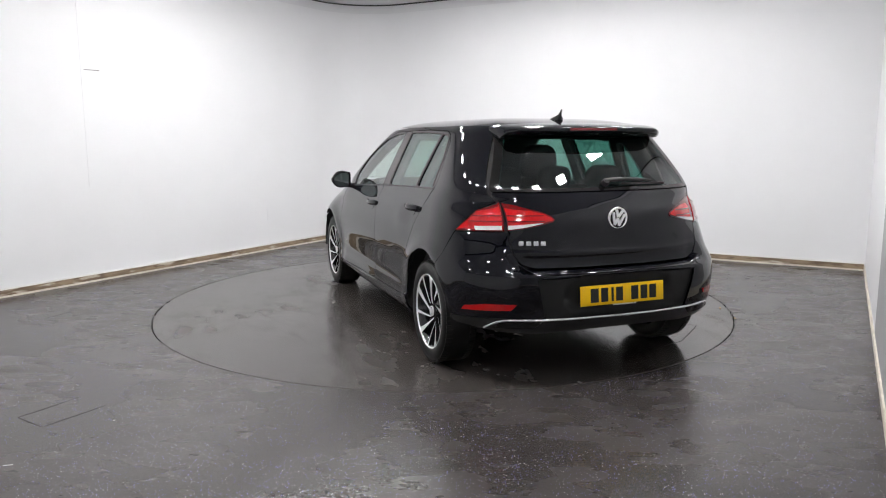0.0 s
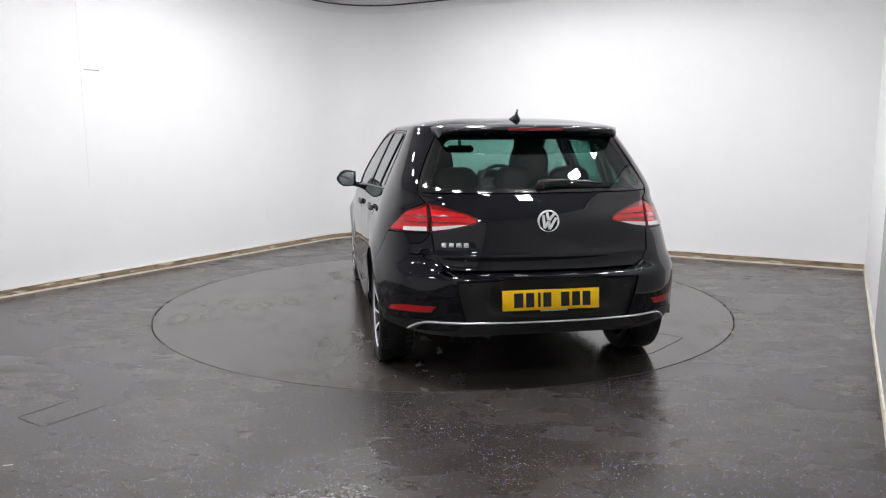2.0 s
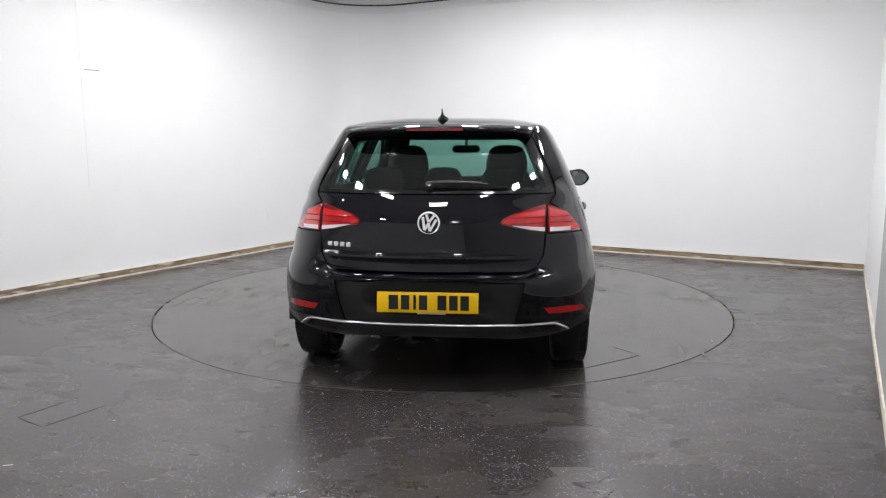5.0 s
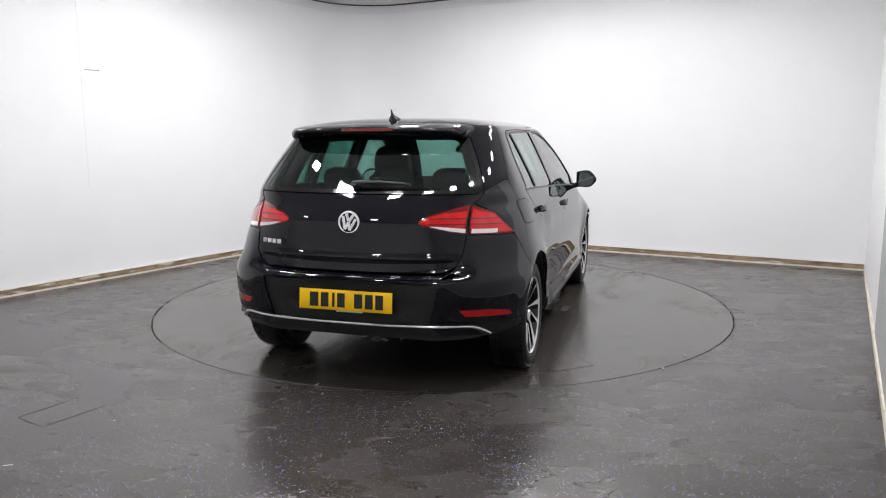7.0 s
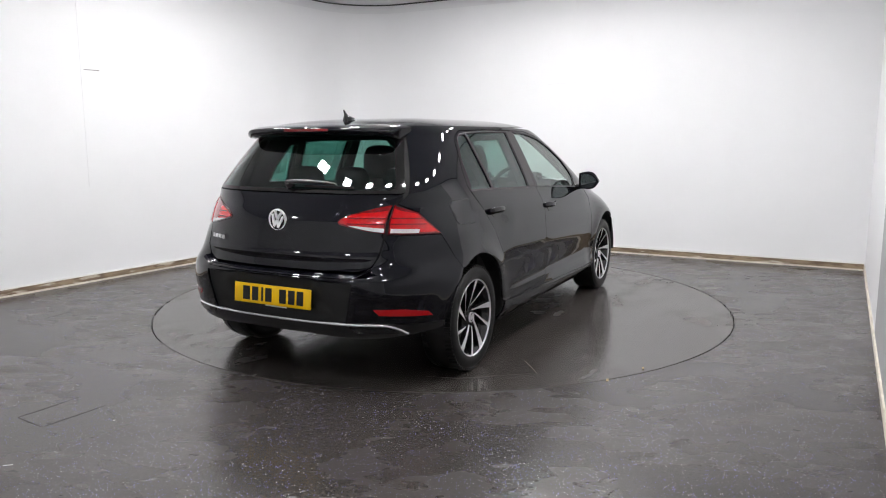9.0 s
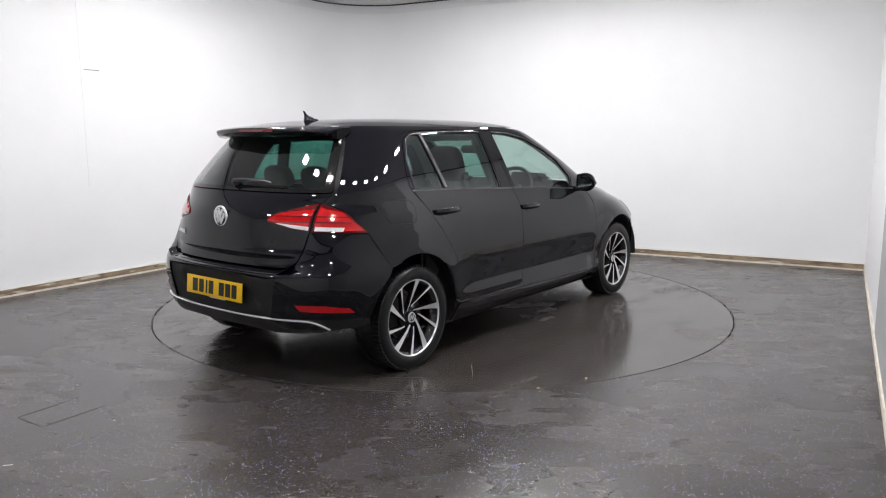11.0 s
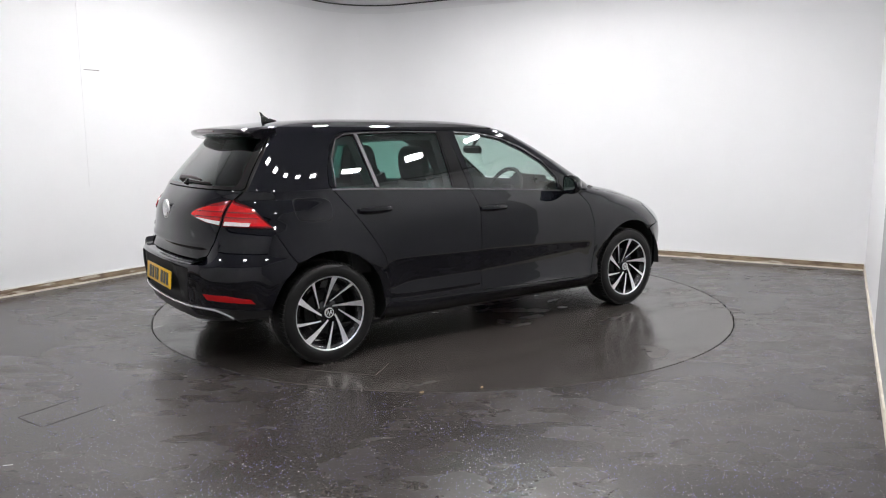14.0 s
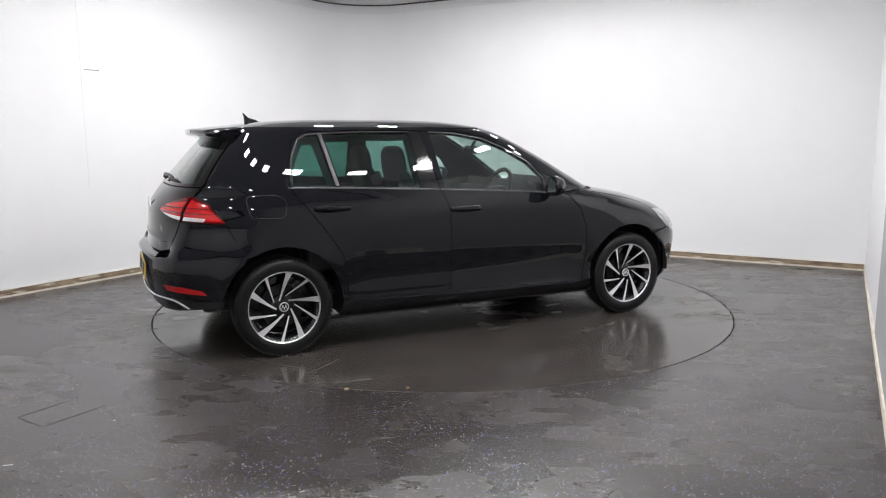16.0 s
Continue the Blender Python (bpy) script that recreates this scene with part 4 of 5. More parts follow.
# underbody, arch liners
bm = bmesh.new()
box(bm, (3.55, 1.05, 0.12), (1.33, 0, 0.30), 0.03)
box(bm, (0.42, 1.2, 0.06), (-0.42, 0, 0.33), 0.02)
box(bm, (1.75, 1.5, 0.10), (1.31, 0, 0.265), 0.03)
part("underbody", bm, M_INNER, car)
for cx in (HUB_R, HUB_F):
    for sg in (1, -1):
        bm = bmesh.new()
        pa = [p for p in arch(cx, 0.388) if p[1] > 0.30 or (p[0] > 0) == (cx == HUB_R)]
        rows = [[bm.verts.new((x, sg * y, z)) for x, z in pa] for y in (0.50, 0.862)]
        for i in range(len(pa) - 1):
            bm.faces.new((rows[0][i], rows[0][i + 1], rows[1][i + 1], rows[1][i]))
        bm.faces.new(rows[0])
        part("wheel_arch_liner", bm, M_INNER, car)


# wheels
def wheel(at, outward):
    base = new("wheel")
    base.parent = car
    base.location = at
    base.rotation_euler = (0, 0, 0 if outward < 0 else math.pi)
    # built with its face towards -y
    bm = bmesh.new()
    prof = [(0.220, -0.088), (0.226, -0.096), (0.248, -0.103), (0.275, -0.1035), (0.290, -0.097), (0.301, -0.084), (TYRE - 0.002, -0.070), (TYRE, -0.03)]
    lathe(bm, prof + [(r, -h) for r, h in prof[::-1]], 72)
    tyre = part("tyre", bm, M_RUBBER, base, sharp=50)
    bm = bmesh.new()
    for k in range(72):
        for side, sh in ((-1, 0.0), (1, 0.5)):
            a = 2 * math.pi * (k + sh) / 72
            tm = Matrix.Rotation(a, 4, "Y") @ Matrix.Translation((TYRE - 0.004, side * 0.072, 0)) @ Matrix.Rotation(radians(8 * side), 4, "Z")
            bmesh.ops.create_cube(bm, size=1, matrix=tm @ Matrix.Diagonal((0.012, 0.040, 0.019, 1)))
    tagged(part("tread", bm, M_RUBBER, tyre, smooth=False), kind="stuff")
    bm = bmesh.new()
    lathe(bm, [(0.2190, -0.090), (0.2225, -0.0965), (0.2250, -0.0985), (0.2270, -0.096), (0.2260, -0.088)], 72)
    part("rim_lip", bm, M_ALLOY, base, "bright machined rim edge", sharp=60)
    bm = bmesh.new()
    lathe(bm, [(0.2200, -0.0885), (0.204, -0.08), (0.190, -0.02), (0.185, 0.06), (0.215, 0.085)], 72)
    lathe(bm, [(0.0, 0.01), (0.185, 0.02)], 48)
    part("rim_barrel", bm, M_RIMBLACK, base, sharp=60)
    bm = bmesh.new()
    lathe(bm, [(0.05, -0.03), (0.135, -0.025), (0.138, -0.012)], 48)
    # black instead of steel: the shade behind the spokes is in its colour
    part("brake_disc", bm, M_INNER, base, "brake disc, blackened for the shade behind the spokes", sharp=40)
    for k in range(10):
        wide = k % 2 == 0
        a = 2 * math.pi * k / 10 + radians(6)
        bm = bmesh.new()
        # a tapered blade from the rim in past one side of the hub, machined on its face
        ro, ri = 0.2210, (0.036 if wide else 0.058)
        wo, wi = (0.0205, 0.0050) if wide else (0.0105, 0.0038)
        shift = 0.030 if wide else 0.036
        face = []
        for t in (0.0, 0.25, 0.5, 0.75, 1.0):
            r = ri + (ro - ri) * t
            cxx = -shift * (1 - t) + (0.012 if wide else 0.002) * t * t
            hw = wi + (wo - wi) * t ** 1.6
            yy = -0.062 - 0.031 * t ** 0.8
            face.append(((cxx - hw, yy, r - 2.0 * hw * hw * t), (cxx + hw, yy + (0.004 if wide else 0.002), r - 2.0 * hw * hw * t)))
        top = [[bm.verts.new(p) for p in pr] for pr in face]
        low = [[bm.verts.new((p[0] * 1.0 + (0.004 if j else -0.004), p[1] + 0.028, p[2])) for j, p in enumerate(pr)] for pr in face]
        for i in range(4):
            bm.faces.new((top[i][0], top[i][1], top[i + 1][1], top[i + 1][0]))
            bm.faces.new((low[i][0], low[i + 1][0], low[i + 1][1], low[i][1]))
            bm.faces.new((top[i][0], top[i + 1][0], low[i + 1][0], low[i][0]))
            bm.faces.new((top[i][1], low[i][1], low[i + 1][1], top[i + 1][1]))
        bm.faces.new((top[0][0], low[0][0], low[0][1], top[0][1]))
        bmesh.ops.rotate(bm, verts=bm.verts, matrix=Matrix.Rotation(a, 3, "Y"))
        ob = part("spoke", bm, M_ALLOY, base, "machined silver spoke with black flanks", sharp=30)
        ob.data.materials.append(M_RIMBLACK)
        for f in ob.data.polygons:
            f.material_index = 0 if f.normal.y < -0.7 and f.center.y < -0.05 else 1
    bm = bmesh.new()
    lathe(bm, [(0.0, -0.072), (0.024, -0.071), (0.029, -0.066), (0.031, -0.055), (0.055, -0.052), (0.075, -0.045), (0.080, -0.02)], 40)
    part("hub", bm, M_RIMBLACK, base, sharp=40)
    bm = bmesh.new()
    lathe(bm, [(0.0, -0.0745), (0.026, -0.0745), (0.031, -0.070)], 32)
    cap = part("centre_cap", bm, M_RIMBLACK, base, "black centre cap with a silver emblem", sharp=40)
    bm = bmesh.new()
    lathe(bm, [(0.0245, -0.0745), (0.0255, -0.0785), (0.0290, -0.0780), (0.0310, -0.0700)], 32)
    part("cap_ring", bm, M_ALLOY, cap, "silver ring", sharp=40)
    bm = bmesh.new()
    for dx, lean in ((-0.013, 24), (-0.0045, -24), (0.0045, 24), (0.013, -24)):
        box(bm, (0.0042, 0.004, 0.036 if abs(dx) < 0.01 else 0.030), (0, 0, 0))
        bmesh.ops.transform(bm, verts=bm.verts[-8:], matrix=Matrix.Translation((dx, -0.0762, 0.0)) @ Matrix.Rotation(radians(lean), 4, "Y"))
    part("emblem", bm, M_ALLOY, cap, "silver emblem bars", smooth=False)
    for k in range(5):
        a = 2 * math.pi * k / 5 + 0.3
        bm = bmesh.new()
        bmesh.ops.create_cone(bm, cap_ends=True, segments=6, radius1=0.010, radius2=0.009, depth=0.02, matrix=Matrix.Translation((0.054 * math.cos(a), -0.054, 0.054 * math.sin(a))) @ Matrix.Rotation(radians(90), 4, "X"))
        part("wheel_bolt", bm, M_RIMBLACK, base, smooth=False)
    return base


for cx in (HUB_R, HUB_F):
    for sg in (-1, 1):
        wheel((cx, sg * 0.765, HUB_Z), sg)

# ---- small parts of the car ----
PLATE_X = float(REAR_X(0.50)) + 0.018


def plate():
    """The yellow plate in its recess, its characters as plain bars."""
    bm = bmesh.new()
    box(bm, (0.005, 0.530, 0.108), (0, 0, 0), 0.0015)
    pl = part("number_plate", bm, M_YELLOW, bumper, "yellow number plate")
    pl.location = (PLATE_X - 0.010, 0, 0.503)
    pl.rotation_euler = (0, radians(5), 0)
    # heights and widths of the strokes, left to right as read from behind
    for y0, w in ((0.178, 0.050), (0.116, 0.044), (0.066, 0.014), (0.022, 0.044), (-0.076, 0.046), (-0.136, 0.044), (-0.194, 0.044)):
        bm = bmesh.new()
        box(bm, (0.002, w, 0.076), (-0.0034, y0, 0.0), 0.0006)
        part("plate_bar", bm, M_PLATEBLACK, pl, smooth=False)
    for y0 in (0.245, -0.245):
        bm = bmesh.new()
        bmesh.ops.create_cone(bm, cap_ends=True, segments=12, radius1=0.006, radius2=0.005, depth=0.003, matrix=Matrix.Translation((-0.004, y0, 0.036)) @ Matrix.Rotation(radians(-90), 4, "Y"))
        part("plate_screw_cap", bm, M_YELLOW, pl)
    bm = bmesh.new()
    box(bm, (0.002, 0.150, 0.0085), (PLATE_X - 0.0035, -0.02, 0.443), 0.0004)
    part("dealer_text_bar", bm, M_WHITE, bumper, "small white printed line", smooth=False)
    return pl


plate()
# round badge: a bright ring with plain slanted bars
bm = bmesh.new()
lathe(bm, [(0.0495, 0.006), (0.0505, -0.001), (0.054, -0.004), (0.0585, -0.002), (0.060, 0.008)], 48)
badge = part("badge", bm, M_BADGE, tailgate, "round chrome badge")
badge.location = (float(REAR_X(0.909)) - 0.006, 0, 0.909)
badge.rotation_euler = (radians(0), radians(12), radians(-90))
bm = bmesh.new()
lathe(bm, [(0.0, 0.004), (0.050, 0.004)], 40)
part("badge_disc", bm, M_GLOSSTRIM, badge, smooth=False)
for x0, x1, z0, z1 in ((-0.036, -0.014, 0.026, -0.040), (0.036, 0.014, 0.026, -0.040), (-0.014, 0.0, -0.040, 0.0), (0.014, 0.0, -0.040, 0.0), (-0.020, -0.002, 0.044, 0.006), (0.020, 0.002, 0.044, 0.006)):
    bm = bmesh.new()
    strip(bm, [(x0, 0.0, z0), (x1, 0.0, z1)], 0.004, 0.0066, up=(0, 1, 0))
    part("badge_bar", bm, M_BADGE, badge, smooth=False)
# model name as four plain chrome blocks
for k in range(4):
    bm = bmesh.new()
    box(bm, (0.004, 0.027, 0.024), (0, 0, 0), 0.003)
    blk = part("name_block", bm, M_CHROME, tailgate, "small chrome name block")
    y = 0.547 - 0.037 * k
    blk.location = Vector(body(-float(find_u(y, 0.786, 1)), 0.786)) + Vector((-0.002, 0, 0))
    blk.rotation_euler = (0, radians(6), radians(-16))

# wiper: arm and blade resting on the glass
bm = bmesh.new()


def on_glass(y, z, off):
    p = Vector(body(float(math.copysign(find_u(abs(y), z, 1), -y)), z))
    return p + Vector((-0.7 * off, 0, 0.7 * off))


tube(bm, [on_glass(y, z, o) for y, z, o in ((0.02, 1.085, 0.03), (-0.02, 1.087, 0.035), (-0.12, 1.090, 0.034), (-0.25, 1.088, 0.028), (-0.30, 1.085, 0.022))], lambda t: 0.013 - 0.006 * t, 10)
wiper = part("rear_wiper", bm, M_TRIM, tailgate, "black rear wiper")
bm = bmesh.new()
lathe(bm, [(0.0, 0.03), (0.018, 0.028), (0.022, 0.0)], 20, "z")
bmesh.ops.transform(bm, verts=bm.verts, matrix=Matrix.Translation(on_glass(0.01, 1.083, 0.008)) @ Matrix.Rotation(radians(-48), 4, "Y"))
part("wiper_pivot", bm, M_TRIM, wiper)
bm = bmesh.new()
strip(bm, [on_glass(y, 1.082 - 0.012 * abs(y), 0.010) for y in np.linspace(-0.10, -0.40, 12)], 0.006, 0.005)
part("wiper_blade", bm, M_RUBBER, wiper)

# door mirrors
for sg, fd in ((-1, front_doors[0]), (1, front_doors[1])):
    bm = bmesh.new()
    rings = []
    for i in range(15):
        t = i / 14
        y = 0.868 + 0.162 * t
        grow_ = (1 - (2 * abs(t - 0.42) / 1.2) ** 3.0) if t > 0.42 else (0.86 + 0.14 * t / 0.42)
        hz = 0.070 * max(0.16, grow_)
        zc = 1.000 + 0.004 * math.sin(math.pi * t)
        ring = []
        for j in range(20):
            a = 2 * math.pi * j / 20
            cx, cz = math.cos(a), math.sin(a)
            dx = 0.088 * cx * max(0.3, grow_) if cx > 0 else 0.012 * cx
            ring.append(bm.verts.new((1.915 - 0.02 * t + dx, sg * y, zc + hz * math.copysign(abs(cz) ** 0.8, cz))))
        rings.append(ring)
    for a, b in zip(rings, rings[1:]):
        for k in range(20):
            bm.faces.new((a[k], a[(k + 1) % 20], b[(k + 1) % 20], b[k]))
    bm.faces.new(rings[0])
    bm.faces.new(rings[-1][::-1])
    mirror = part("door_mirror", bm, M_PAINT, car, "gloss black door mirror", sharp=60)
    bm = bmesh.new()
    lp = [(y, z) for y, z in rounded([(0.888, 0.944), (0.975, 0.946), (1.012, 0.985), (1.008, 1.020), (0.960, 1.054), (0.888, 1.056)], 0.025)]
    bm.faces.new([bm.verts.new((1.8985 - 0.123 * (y - 0.9), sg * y, z)) for y, z in lp])
    ext = bmesh.ops.extrude_face_region(bm, geom=list(bm.faces))
    bmesh.ops.translate(bm, verts=[v for v in ext["geom"] if isinstance(v, bmesh.types.BMVert)], vec=(-0.006, 0, 0))
    part("mirror_glass", bm, M_MIRROR, mirror, "mirror glass", smooth=False)
    bm = bmesh.new()
    tube(bm, [(1.93, sg * 0.815, 0.945), (1.93, sg * 0.85, 0.948), (1.935, sg * 0.895, 0.958)], lambda t: 0.024 - 0.004 * t, 12)
    part("mirror_foot", bm, M_GLOSSTRIM, mirror)
    tri = rounded([(1.905, 0.965), (2.03, 0.958), (1.925, 1.045)], 0.012)
    panel("mirror_corner", side_loop(tri), M_GLOSSTRIM, fd, lift=0.003, mirror=sg > 0)


# ---- cabin ----
def cushion(name, size, at, lean, mat, parent, taper=1.0, bevel=0.04):
    bm = bmesh.new()
    box(bm, size)
    for v in bm.verts:
        if v.co.z > 0:
            v.co.y *= taper
    bmesh.ops.bevel(bm, geom=list(bm.edges), offset=min(bevel, 0.45 * min(size)), segments=4, affect="EDGES")
    ob = part(name, bm, mat, parent, sharp=60)
    ob.location, ob.rotation_euler = at, (0, radians(lean), 0)
    return ob


def pillow(name, size, at, lean, mat, parent):
    """A padded shape with full rounded sides."""
    bm = bmesh.new()
    bmesh.ops.create_uvsphere(bm, u_segments=24, v_segments=14, radius=1.0)
    for v in bm.verts:
        v.co = Vector([math.copysign(abs(c) ** e, c) * h / 2 for c, h, e in zip(v.co, size, (0.8, 0.55, 0.55))])
        v.co.y *= 1.0 - 0.14 * max(0.0, v.co.z / (size[2] / 2))
    ob = part(name, bm, mat, parent, sharp=80)
    ob.location, ob.rotation_euler = at, (0, radians(lean), 0)
    return ob


for y in (-0.36, 0.36):
    back = cushion("front_seat", (0.14, 0.48, 0.64), (1.04, y, 0.79), -16, M_CLOTH, car, 0.82)
    tagged(back, "charcoal cloth front seat")
    cushion("seat_cushion", (0.50, 0.50, 0.14), (0.26, 0, -0.33), 22, M_CLOTH, back)
    pillow("headrest", (0.125, 0.30, 0.26), (-0.005, 0, 0.385), 8, M_CLOTH, back)
    for dy in (-0.06, 0.06):
        bm = bmesh.new()
        tube(bm, [(0, dy, 0.28), (0, dy, 0.36)], 0.007)
        part("headrest_post", bm, M_STEEL, back)
bench = cushion("rear_bench", (0.14, 1.22, 0.62), (0.16, 0, 0.74), -20, M_CLOTH, car, 0.95)
tagged(bench, "charcoal cloth rear bench")
for y in (-0.36, 0.0, 0.36):
    pillow("bench_headrest", (0.10, 0.26 if y else 0.23, 0.15), (0.0, y, 0.375), 6, M_CLOTH, bench)
cushion("bench_cushion", (0.52, 1.22, 0.15), (0.30, 0, -0.28), 24, M_CLOTH, bench)
cushion("parcel_shelf", (0.46, 1.08, 0.025), (-0.20, 0, 0.985), 0, M_CABIN, car, 0.98, 0.01)
dash = cushion("dashboard", (0.42, 1.40, 0.34), (2.14, 0, 0.82), 6, M_CABIN, car, 0.94, 0.07)
cushion("dash_hood", (0.18, 0.34, 0.07), (-0.13, -0.36, 0.185), 0, M_CABIN, dash, 0.9, 0.03)
cushion("cabin_floor", (2.6, 1.3, 0.06), (0.95, 0, 0.34), 0, M_CABIN, car, 1.0, 0.02)
for sg in (-1, 1):
    cushion("door_lining", (1.75, 0.04, 0.46), (1.05, sg * 0.765, 0.74), 0, M_CABIN, car, 1.0, 0.018)
bm = bmesh.new()
tube(bm, [(0.0, 0.18 * math.cos(a), 0.18 * math.sin(a)) for a in np.linspace(0, 2 * math.pi, 41)], 0.016, 8)
steer = part("steering_wheel", bm, M_CABIN, car, "black steering wheel")
steer.location, steer.rotation_euler = (1.77, -0.36, 0.935), (0, radians(24), 0)
bm = bmesh.new()
box(bm, (0.05, 0.14, 0.11), (0.02, 0, 0), 0.02)
box(bm, (0.02, 0.34, 0.03), (0.01, 0, 0.01), 0.008)
box(bm, (0.30, 0.05, 0.05), (0.16, 0, -0.02), 0.015)
part("steering_hub", bm, M_CABIN, steer)
im = cushion("interior_mirror", (0.03, 0.235, 0.062), (1.74, 0.0, 1.246), -8, M_CABIN, car, 0.96, 0.014)
bm = bmesh.new()
tube(bm, [(0.01, 0, 0.02), (0.05, 0, 0.07), (0.10, 0, 0.13)], 0.014)
part("mirror_stem", bm, M_CABIN, im)

# ---- marks on the floor and the turntable ----


def flat_line(name, pts, width, mat, parent=None, label="", z=0.0012):
    bm = bmesh.new()
    P = [Vector((*p, z)) for p in pts]
    rows = []
    for i, p in enumerate(P):
        d = (P[min(i + 1, len(P) - 1)] - P[max(i - 1, 0)]).normalized()
        s = Vector((-d.y, d.x, 0)) * width / 2 * (1.0 if 0 < i < len(P) - 1 else 0.5)
        rows.append([bm.verts.new(q) for q in (p - s, p + s, p + s - Vector((0, 0, z)), p - s - Vector((0, 0, z)))])
    for a, b in zip(rows, rows[1:]):
        for k in range(4):
            bm.faces.new((a[k], a[(k + 1) % 4], b[(k + 1) % 4], b[k]))
    return part(name, bm, mat, parent, label, smooth=False)


M_LINE = plain("dark cut line", (0.014, 0.013, 0.012), 0.6, grain=0.5, scale=30)
M_DIRT = plain("packed grey-brown dirt", (0.020, 0.017, 0.016), 0.5, grain=0.5, scale=40)
M_SCRAPE = plain("pale scrape", (0.085, 0.075, 0.065), 0.6, grain=0.4, scale=60)
flat_line("deck_seam", [(-1.30, -1.25), (-1.39, -1.325), (-1.48, -1.395)], 0.005, M_SCRAPE, turntable, "pale scraped seam")
flat_line("deck_seam", [(-1.48, -1.395), (-1.535, -1.335), (-1.66, -1.18), (-1.78, -1.03), (-1.83, -0.855)], 0.006, M_LINE, turntable, "dark cut seam")
flat_line("deck_seam", [(1.62, -1.37), (1.70, -1.49)], 0.010, M_LINE, turntable, "dark cut seam")

# swept dirt packs the gap round the disc on the side of the walkway
bm = bmesh.new()
arc = [radians(-146 + 96 * i / 60) for i in range(61)]
rows_ = [[bm.verts.new((rad * math.cos(t), rad * math.sin(t), z)) for t in arc] for rad, z in ((TURN_R - GAP + 0.0005, -0.0012), (TURN_R - GAP / 2, -0.0022), (TURN_R + 0.0005, -0.0012))]
for lo_, hi_ in zip(rows_, rows_[1:]):
    for i in range(60):
        bm.faces.new((lo_[i], hi_[i], hi_[i + 1], lo_[i + 1]))
tagged(part("gap_dirt", bm, M_DIRT, None), "dark dirt packed in the turntable gap", "dirt", kind="structure")


def scrap(at, size, a):
    bm = bmesh.new()
    rnd = random.Random(int(abs(at[0]) * 1000))
    k = 9
    lo = [bm.verts.new((size * (0.6 + 0.6 * rnd.random()) * math.cos(2 * math.pi * i / k), size * 0.6 * (0.6 + 0.6 * rnd.random()) * math.sin(2 * math.pi * i / k), 0.001)) for i in range(k)]
    hi = [bm.verts.new((v.co.x * 0.9, v.co.y * 0.9, 0.004 + 0.006 * rnd.random())) for v in lo]
    for i in range(k):
        bm.faces.new((lo[i], lo[(i + 1) % k], hi[(i + 1) % k], hi[i]))
    bm.faces.new(hi)
    bm.faces.new(lo[::-1])
    ob = part("scrap", bm, M_PAPER, None, smooth=False)
    ob.location, ob.rotation_euler = (*at, 0.0005), (0, 0, a)
    return tagged(ob, "torn yellowish scrap lying on the turntable", "litter", group="scraps")


SCRAPS = [((-1.427, -1.794), scrap((-1.427, -1.794), 0.014, 0.3)), ((-1.118, -1.922), scrap((-1.118, -1.922), 0.010, 1.1))]

for pts in ([(-2.085, -2.615), (-2.043, -2.55), (-1.98, -2.44), (-1.923, -2.334)], [(-2.085, -2.615), (-2.0, -2.675), (-1.90, -2.739)], [(-1.90, -2.739), (-1.82, -2.61), (-1.746, -2.491), (-1.729, -2.452)], [(-3.009, -0.645), (-2.933, -0.43)], [(-2.991, -0.663), (-2.866, -0.715)]):
    tagged(flat_line("floor_seam", pts, 0.004, M_LINE), "dark cut seam in the sheet floor", "floor seam", kind="structure")
for pts, mt in (([(-1.842, -3.154), (-1.805, -3.144)], M_WHITE), ([(-1.598, -2.660), (-1.590, -2.655)], M_WHITE), ([(-1.610, -2.868), (-1.598, -2.866)], M_LINE)):
    tagged(flat_line("floor_chip", pts, 0.007, mt), "small chip on the floor", "litter", kind="structure")

# ---- joints and scuffs on the wall sheets ----
M_JOINT = plain("grey sheet joint", (0.75, 0.75, 0.76), 0.6)
M_SCUFF = plain("dark scuff", (0.16, 0.15, 0.15), 0.7)


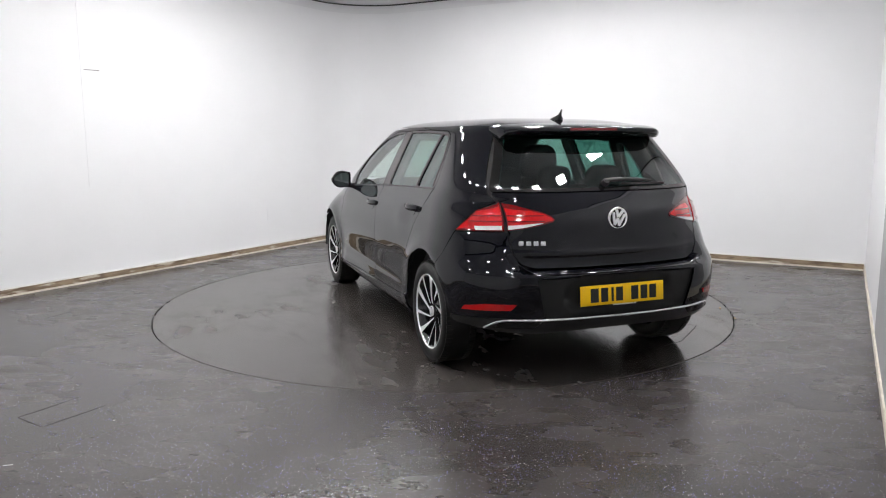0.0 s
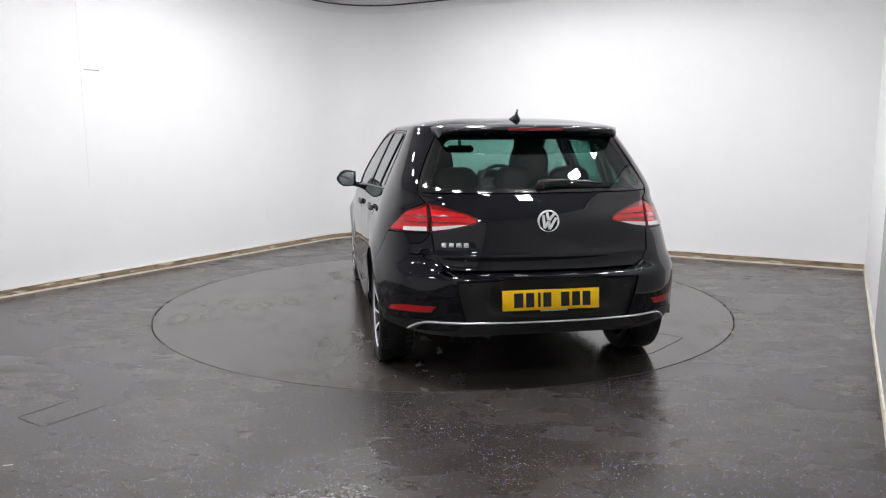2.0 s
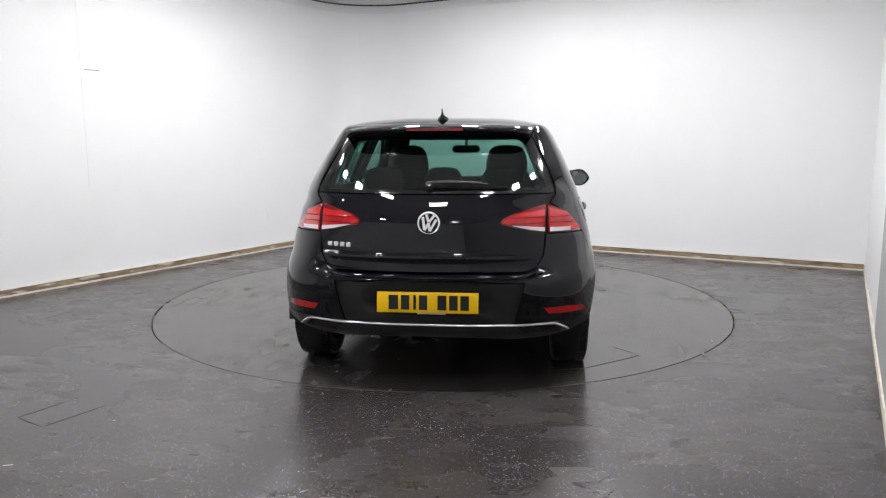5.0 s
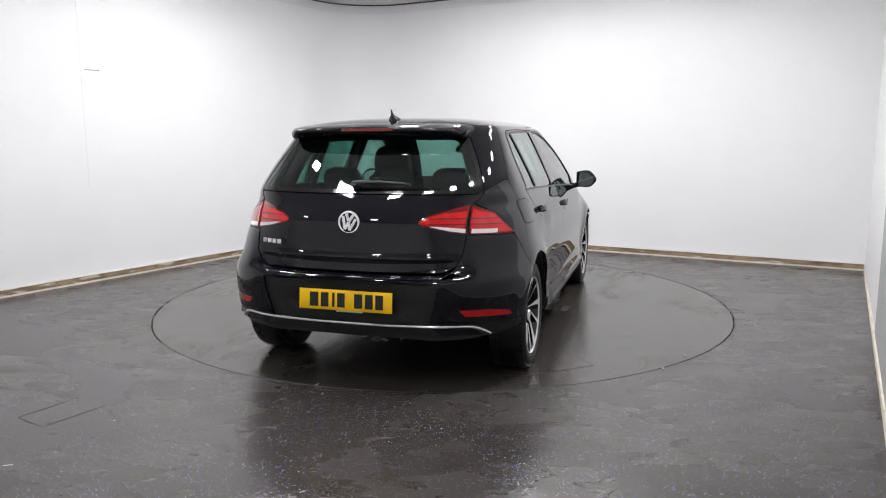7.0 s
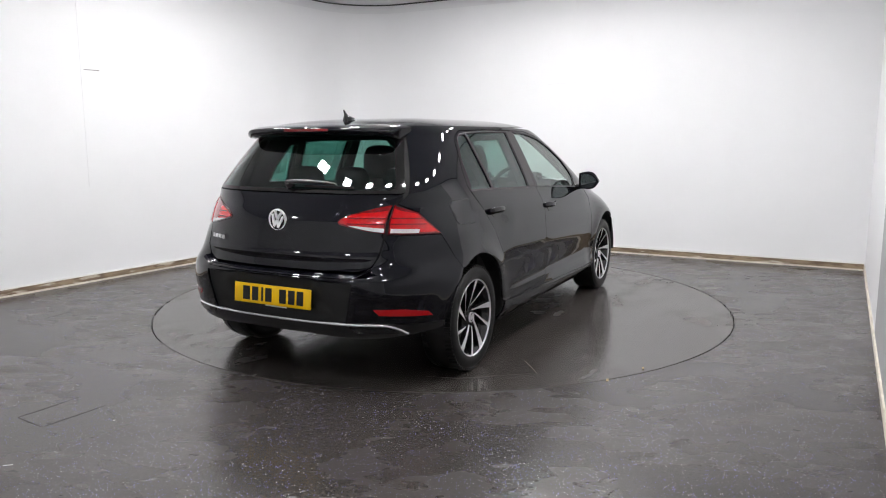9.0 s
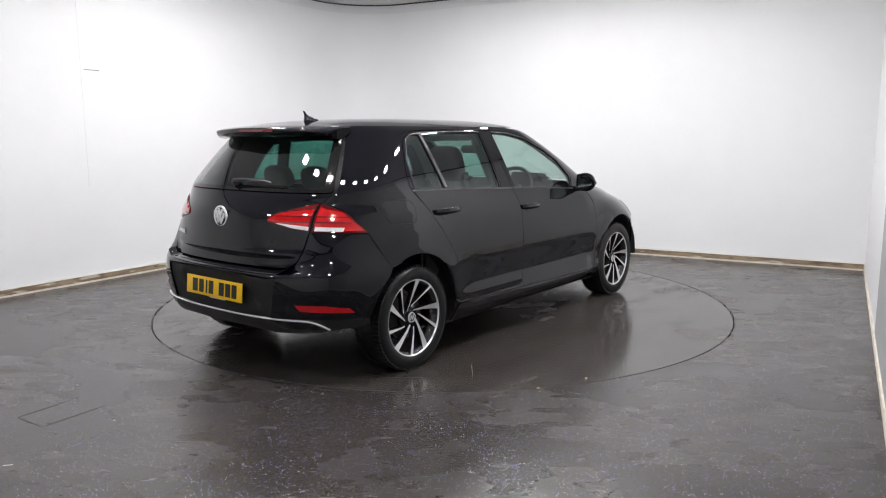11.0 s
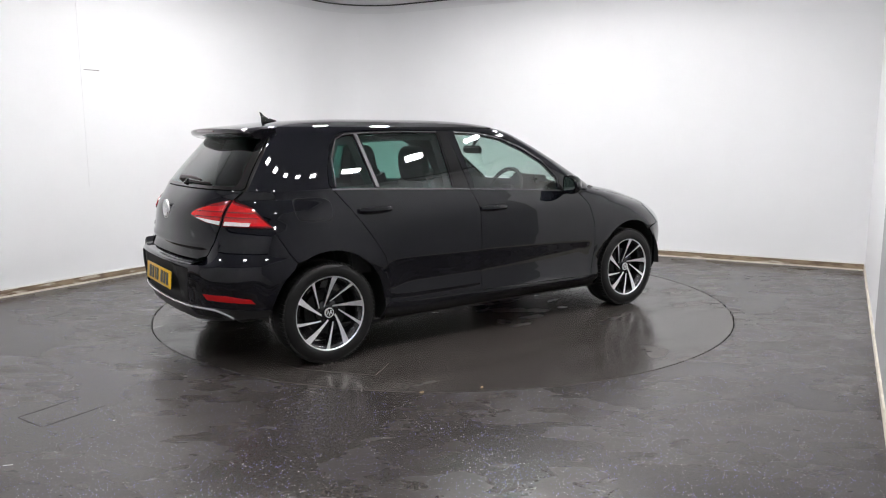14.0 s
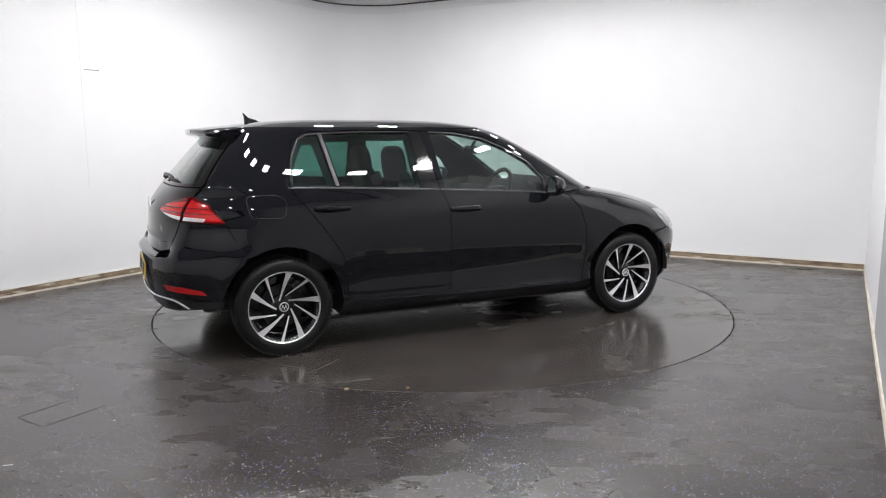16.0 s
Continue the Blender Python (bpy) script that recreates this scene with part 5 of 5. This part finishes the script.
def wall_line(name, p, q, width, mat, normal, thick=0.0015):
    bm = bmesh.new()
    n = Vector((*normal, 0)).normalized()
    strip(bm, [Vector(p) + n * thick * 0.9, Vector(q) + n * thick * 0.9], width / 2, thick, up=n.cross((Vector(q) - Vector(p)).normalized()))
    return tagged(part(name, bm, mat, None, smooth=False), "faint line on the white wall", "wall joint", kind="structure")


n_left = Vector((d_left.y, -d_left.x))
if n_left.dot(-FL) < 0:
    n_left = -n_left
n_back = -Vector((0.477, 0.879))


def on_left(s, z):
    p = FL + (-d_left) * s
    return (p.x, p.y, z)


def on_back(s, z):
    p = BL + d_back * s
    return (p.x, p.y, z)


s_of = lambda x, y: (Vector((x, y)) - FL).dot(-d_left)
b_of = lambda x, y: (Vector((x, y)) - BL).dot(d_back)
wall_line("wall_joint", on_left(s_of(-3.30, 0.84), 0.9), on_left(s_of(-3.30, 0.84), 2.9), 0.003, M_JOINT, n_left)
wall_line("wall_joint", on_back(b_of(0.481, 3.30), 1.84), on_back(b_of(0.481, 3.30), 2.12), 0.0025, M_JOINT, n_back)
wall_line("wall_scuff", on_left(s_of(-3.283, 0.865), 1.966), on_left(s_of(-3.202, 0.993), 1.968), 0.006, M_SCUFF, n_left)
wall_line("wall_scuff", on_left(s_of(-2.097, 2.722), 0.36), on_left(s_of(-2.097, 2.722), 0.50), 0.005, M_JOINT, n_left)
wall_line("wall_scuff", on_back(b_of(1.257, 2.879), 1.952), on_back(b_of(1.799, 2.585), 1.966), 0.006, M_JOINT, n_back)


def motions():
    """The turntable and the car on it turn together, evenly, clockwise seen from above."""
    turn = [(0, 110.48), (1, 105.12), (2, 99.74), (3, 94.36), (4, 88.98), (5, 83.59), (6, 78.21), (7, 72.84), (8, 67.47), (9, 62.11), (10, 56.77), (11, 51.45),
            (12, 46.16), (13, 40.89), (14, 35.64), (15, 30.43), (16, 25.26)]
    seat = pose(-1.5702, -0.1803, 0.0)
    walk(car, [(t, pose(0, 0, 0, 0, 0, a) @ seat) for t, a in turn])
    for (x, y), piece in SCRAPS:
        walk(piece, [(t, pose(0, 0, 0, 0, 0, a) @ pose(x, y, 0.0005)) for t, a in turn])
    walk(turntable, [(t, pose(0, 0, 0, 0, 0, a)) for t, a in turn])


motions()
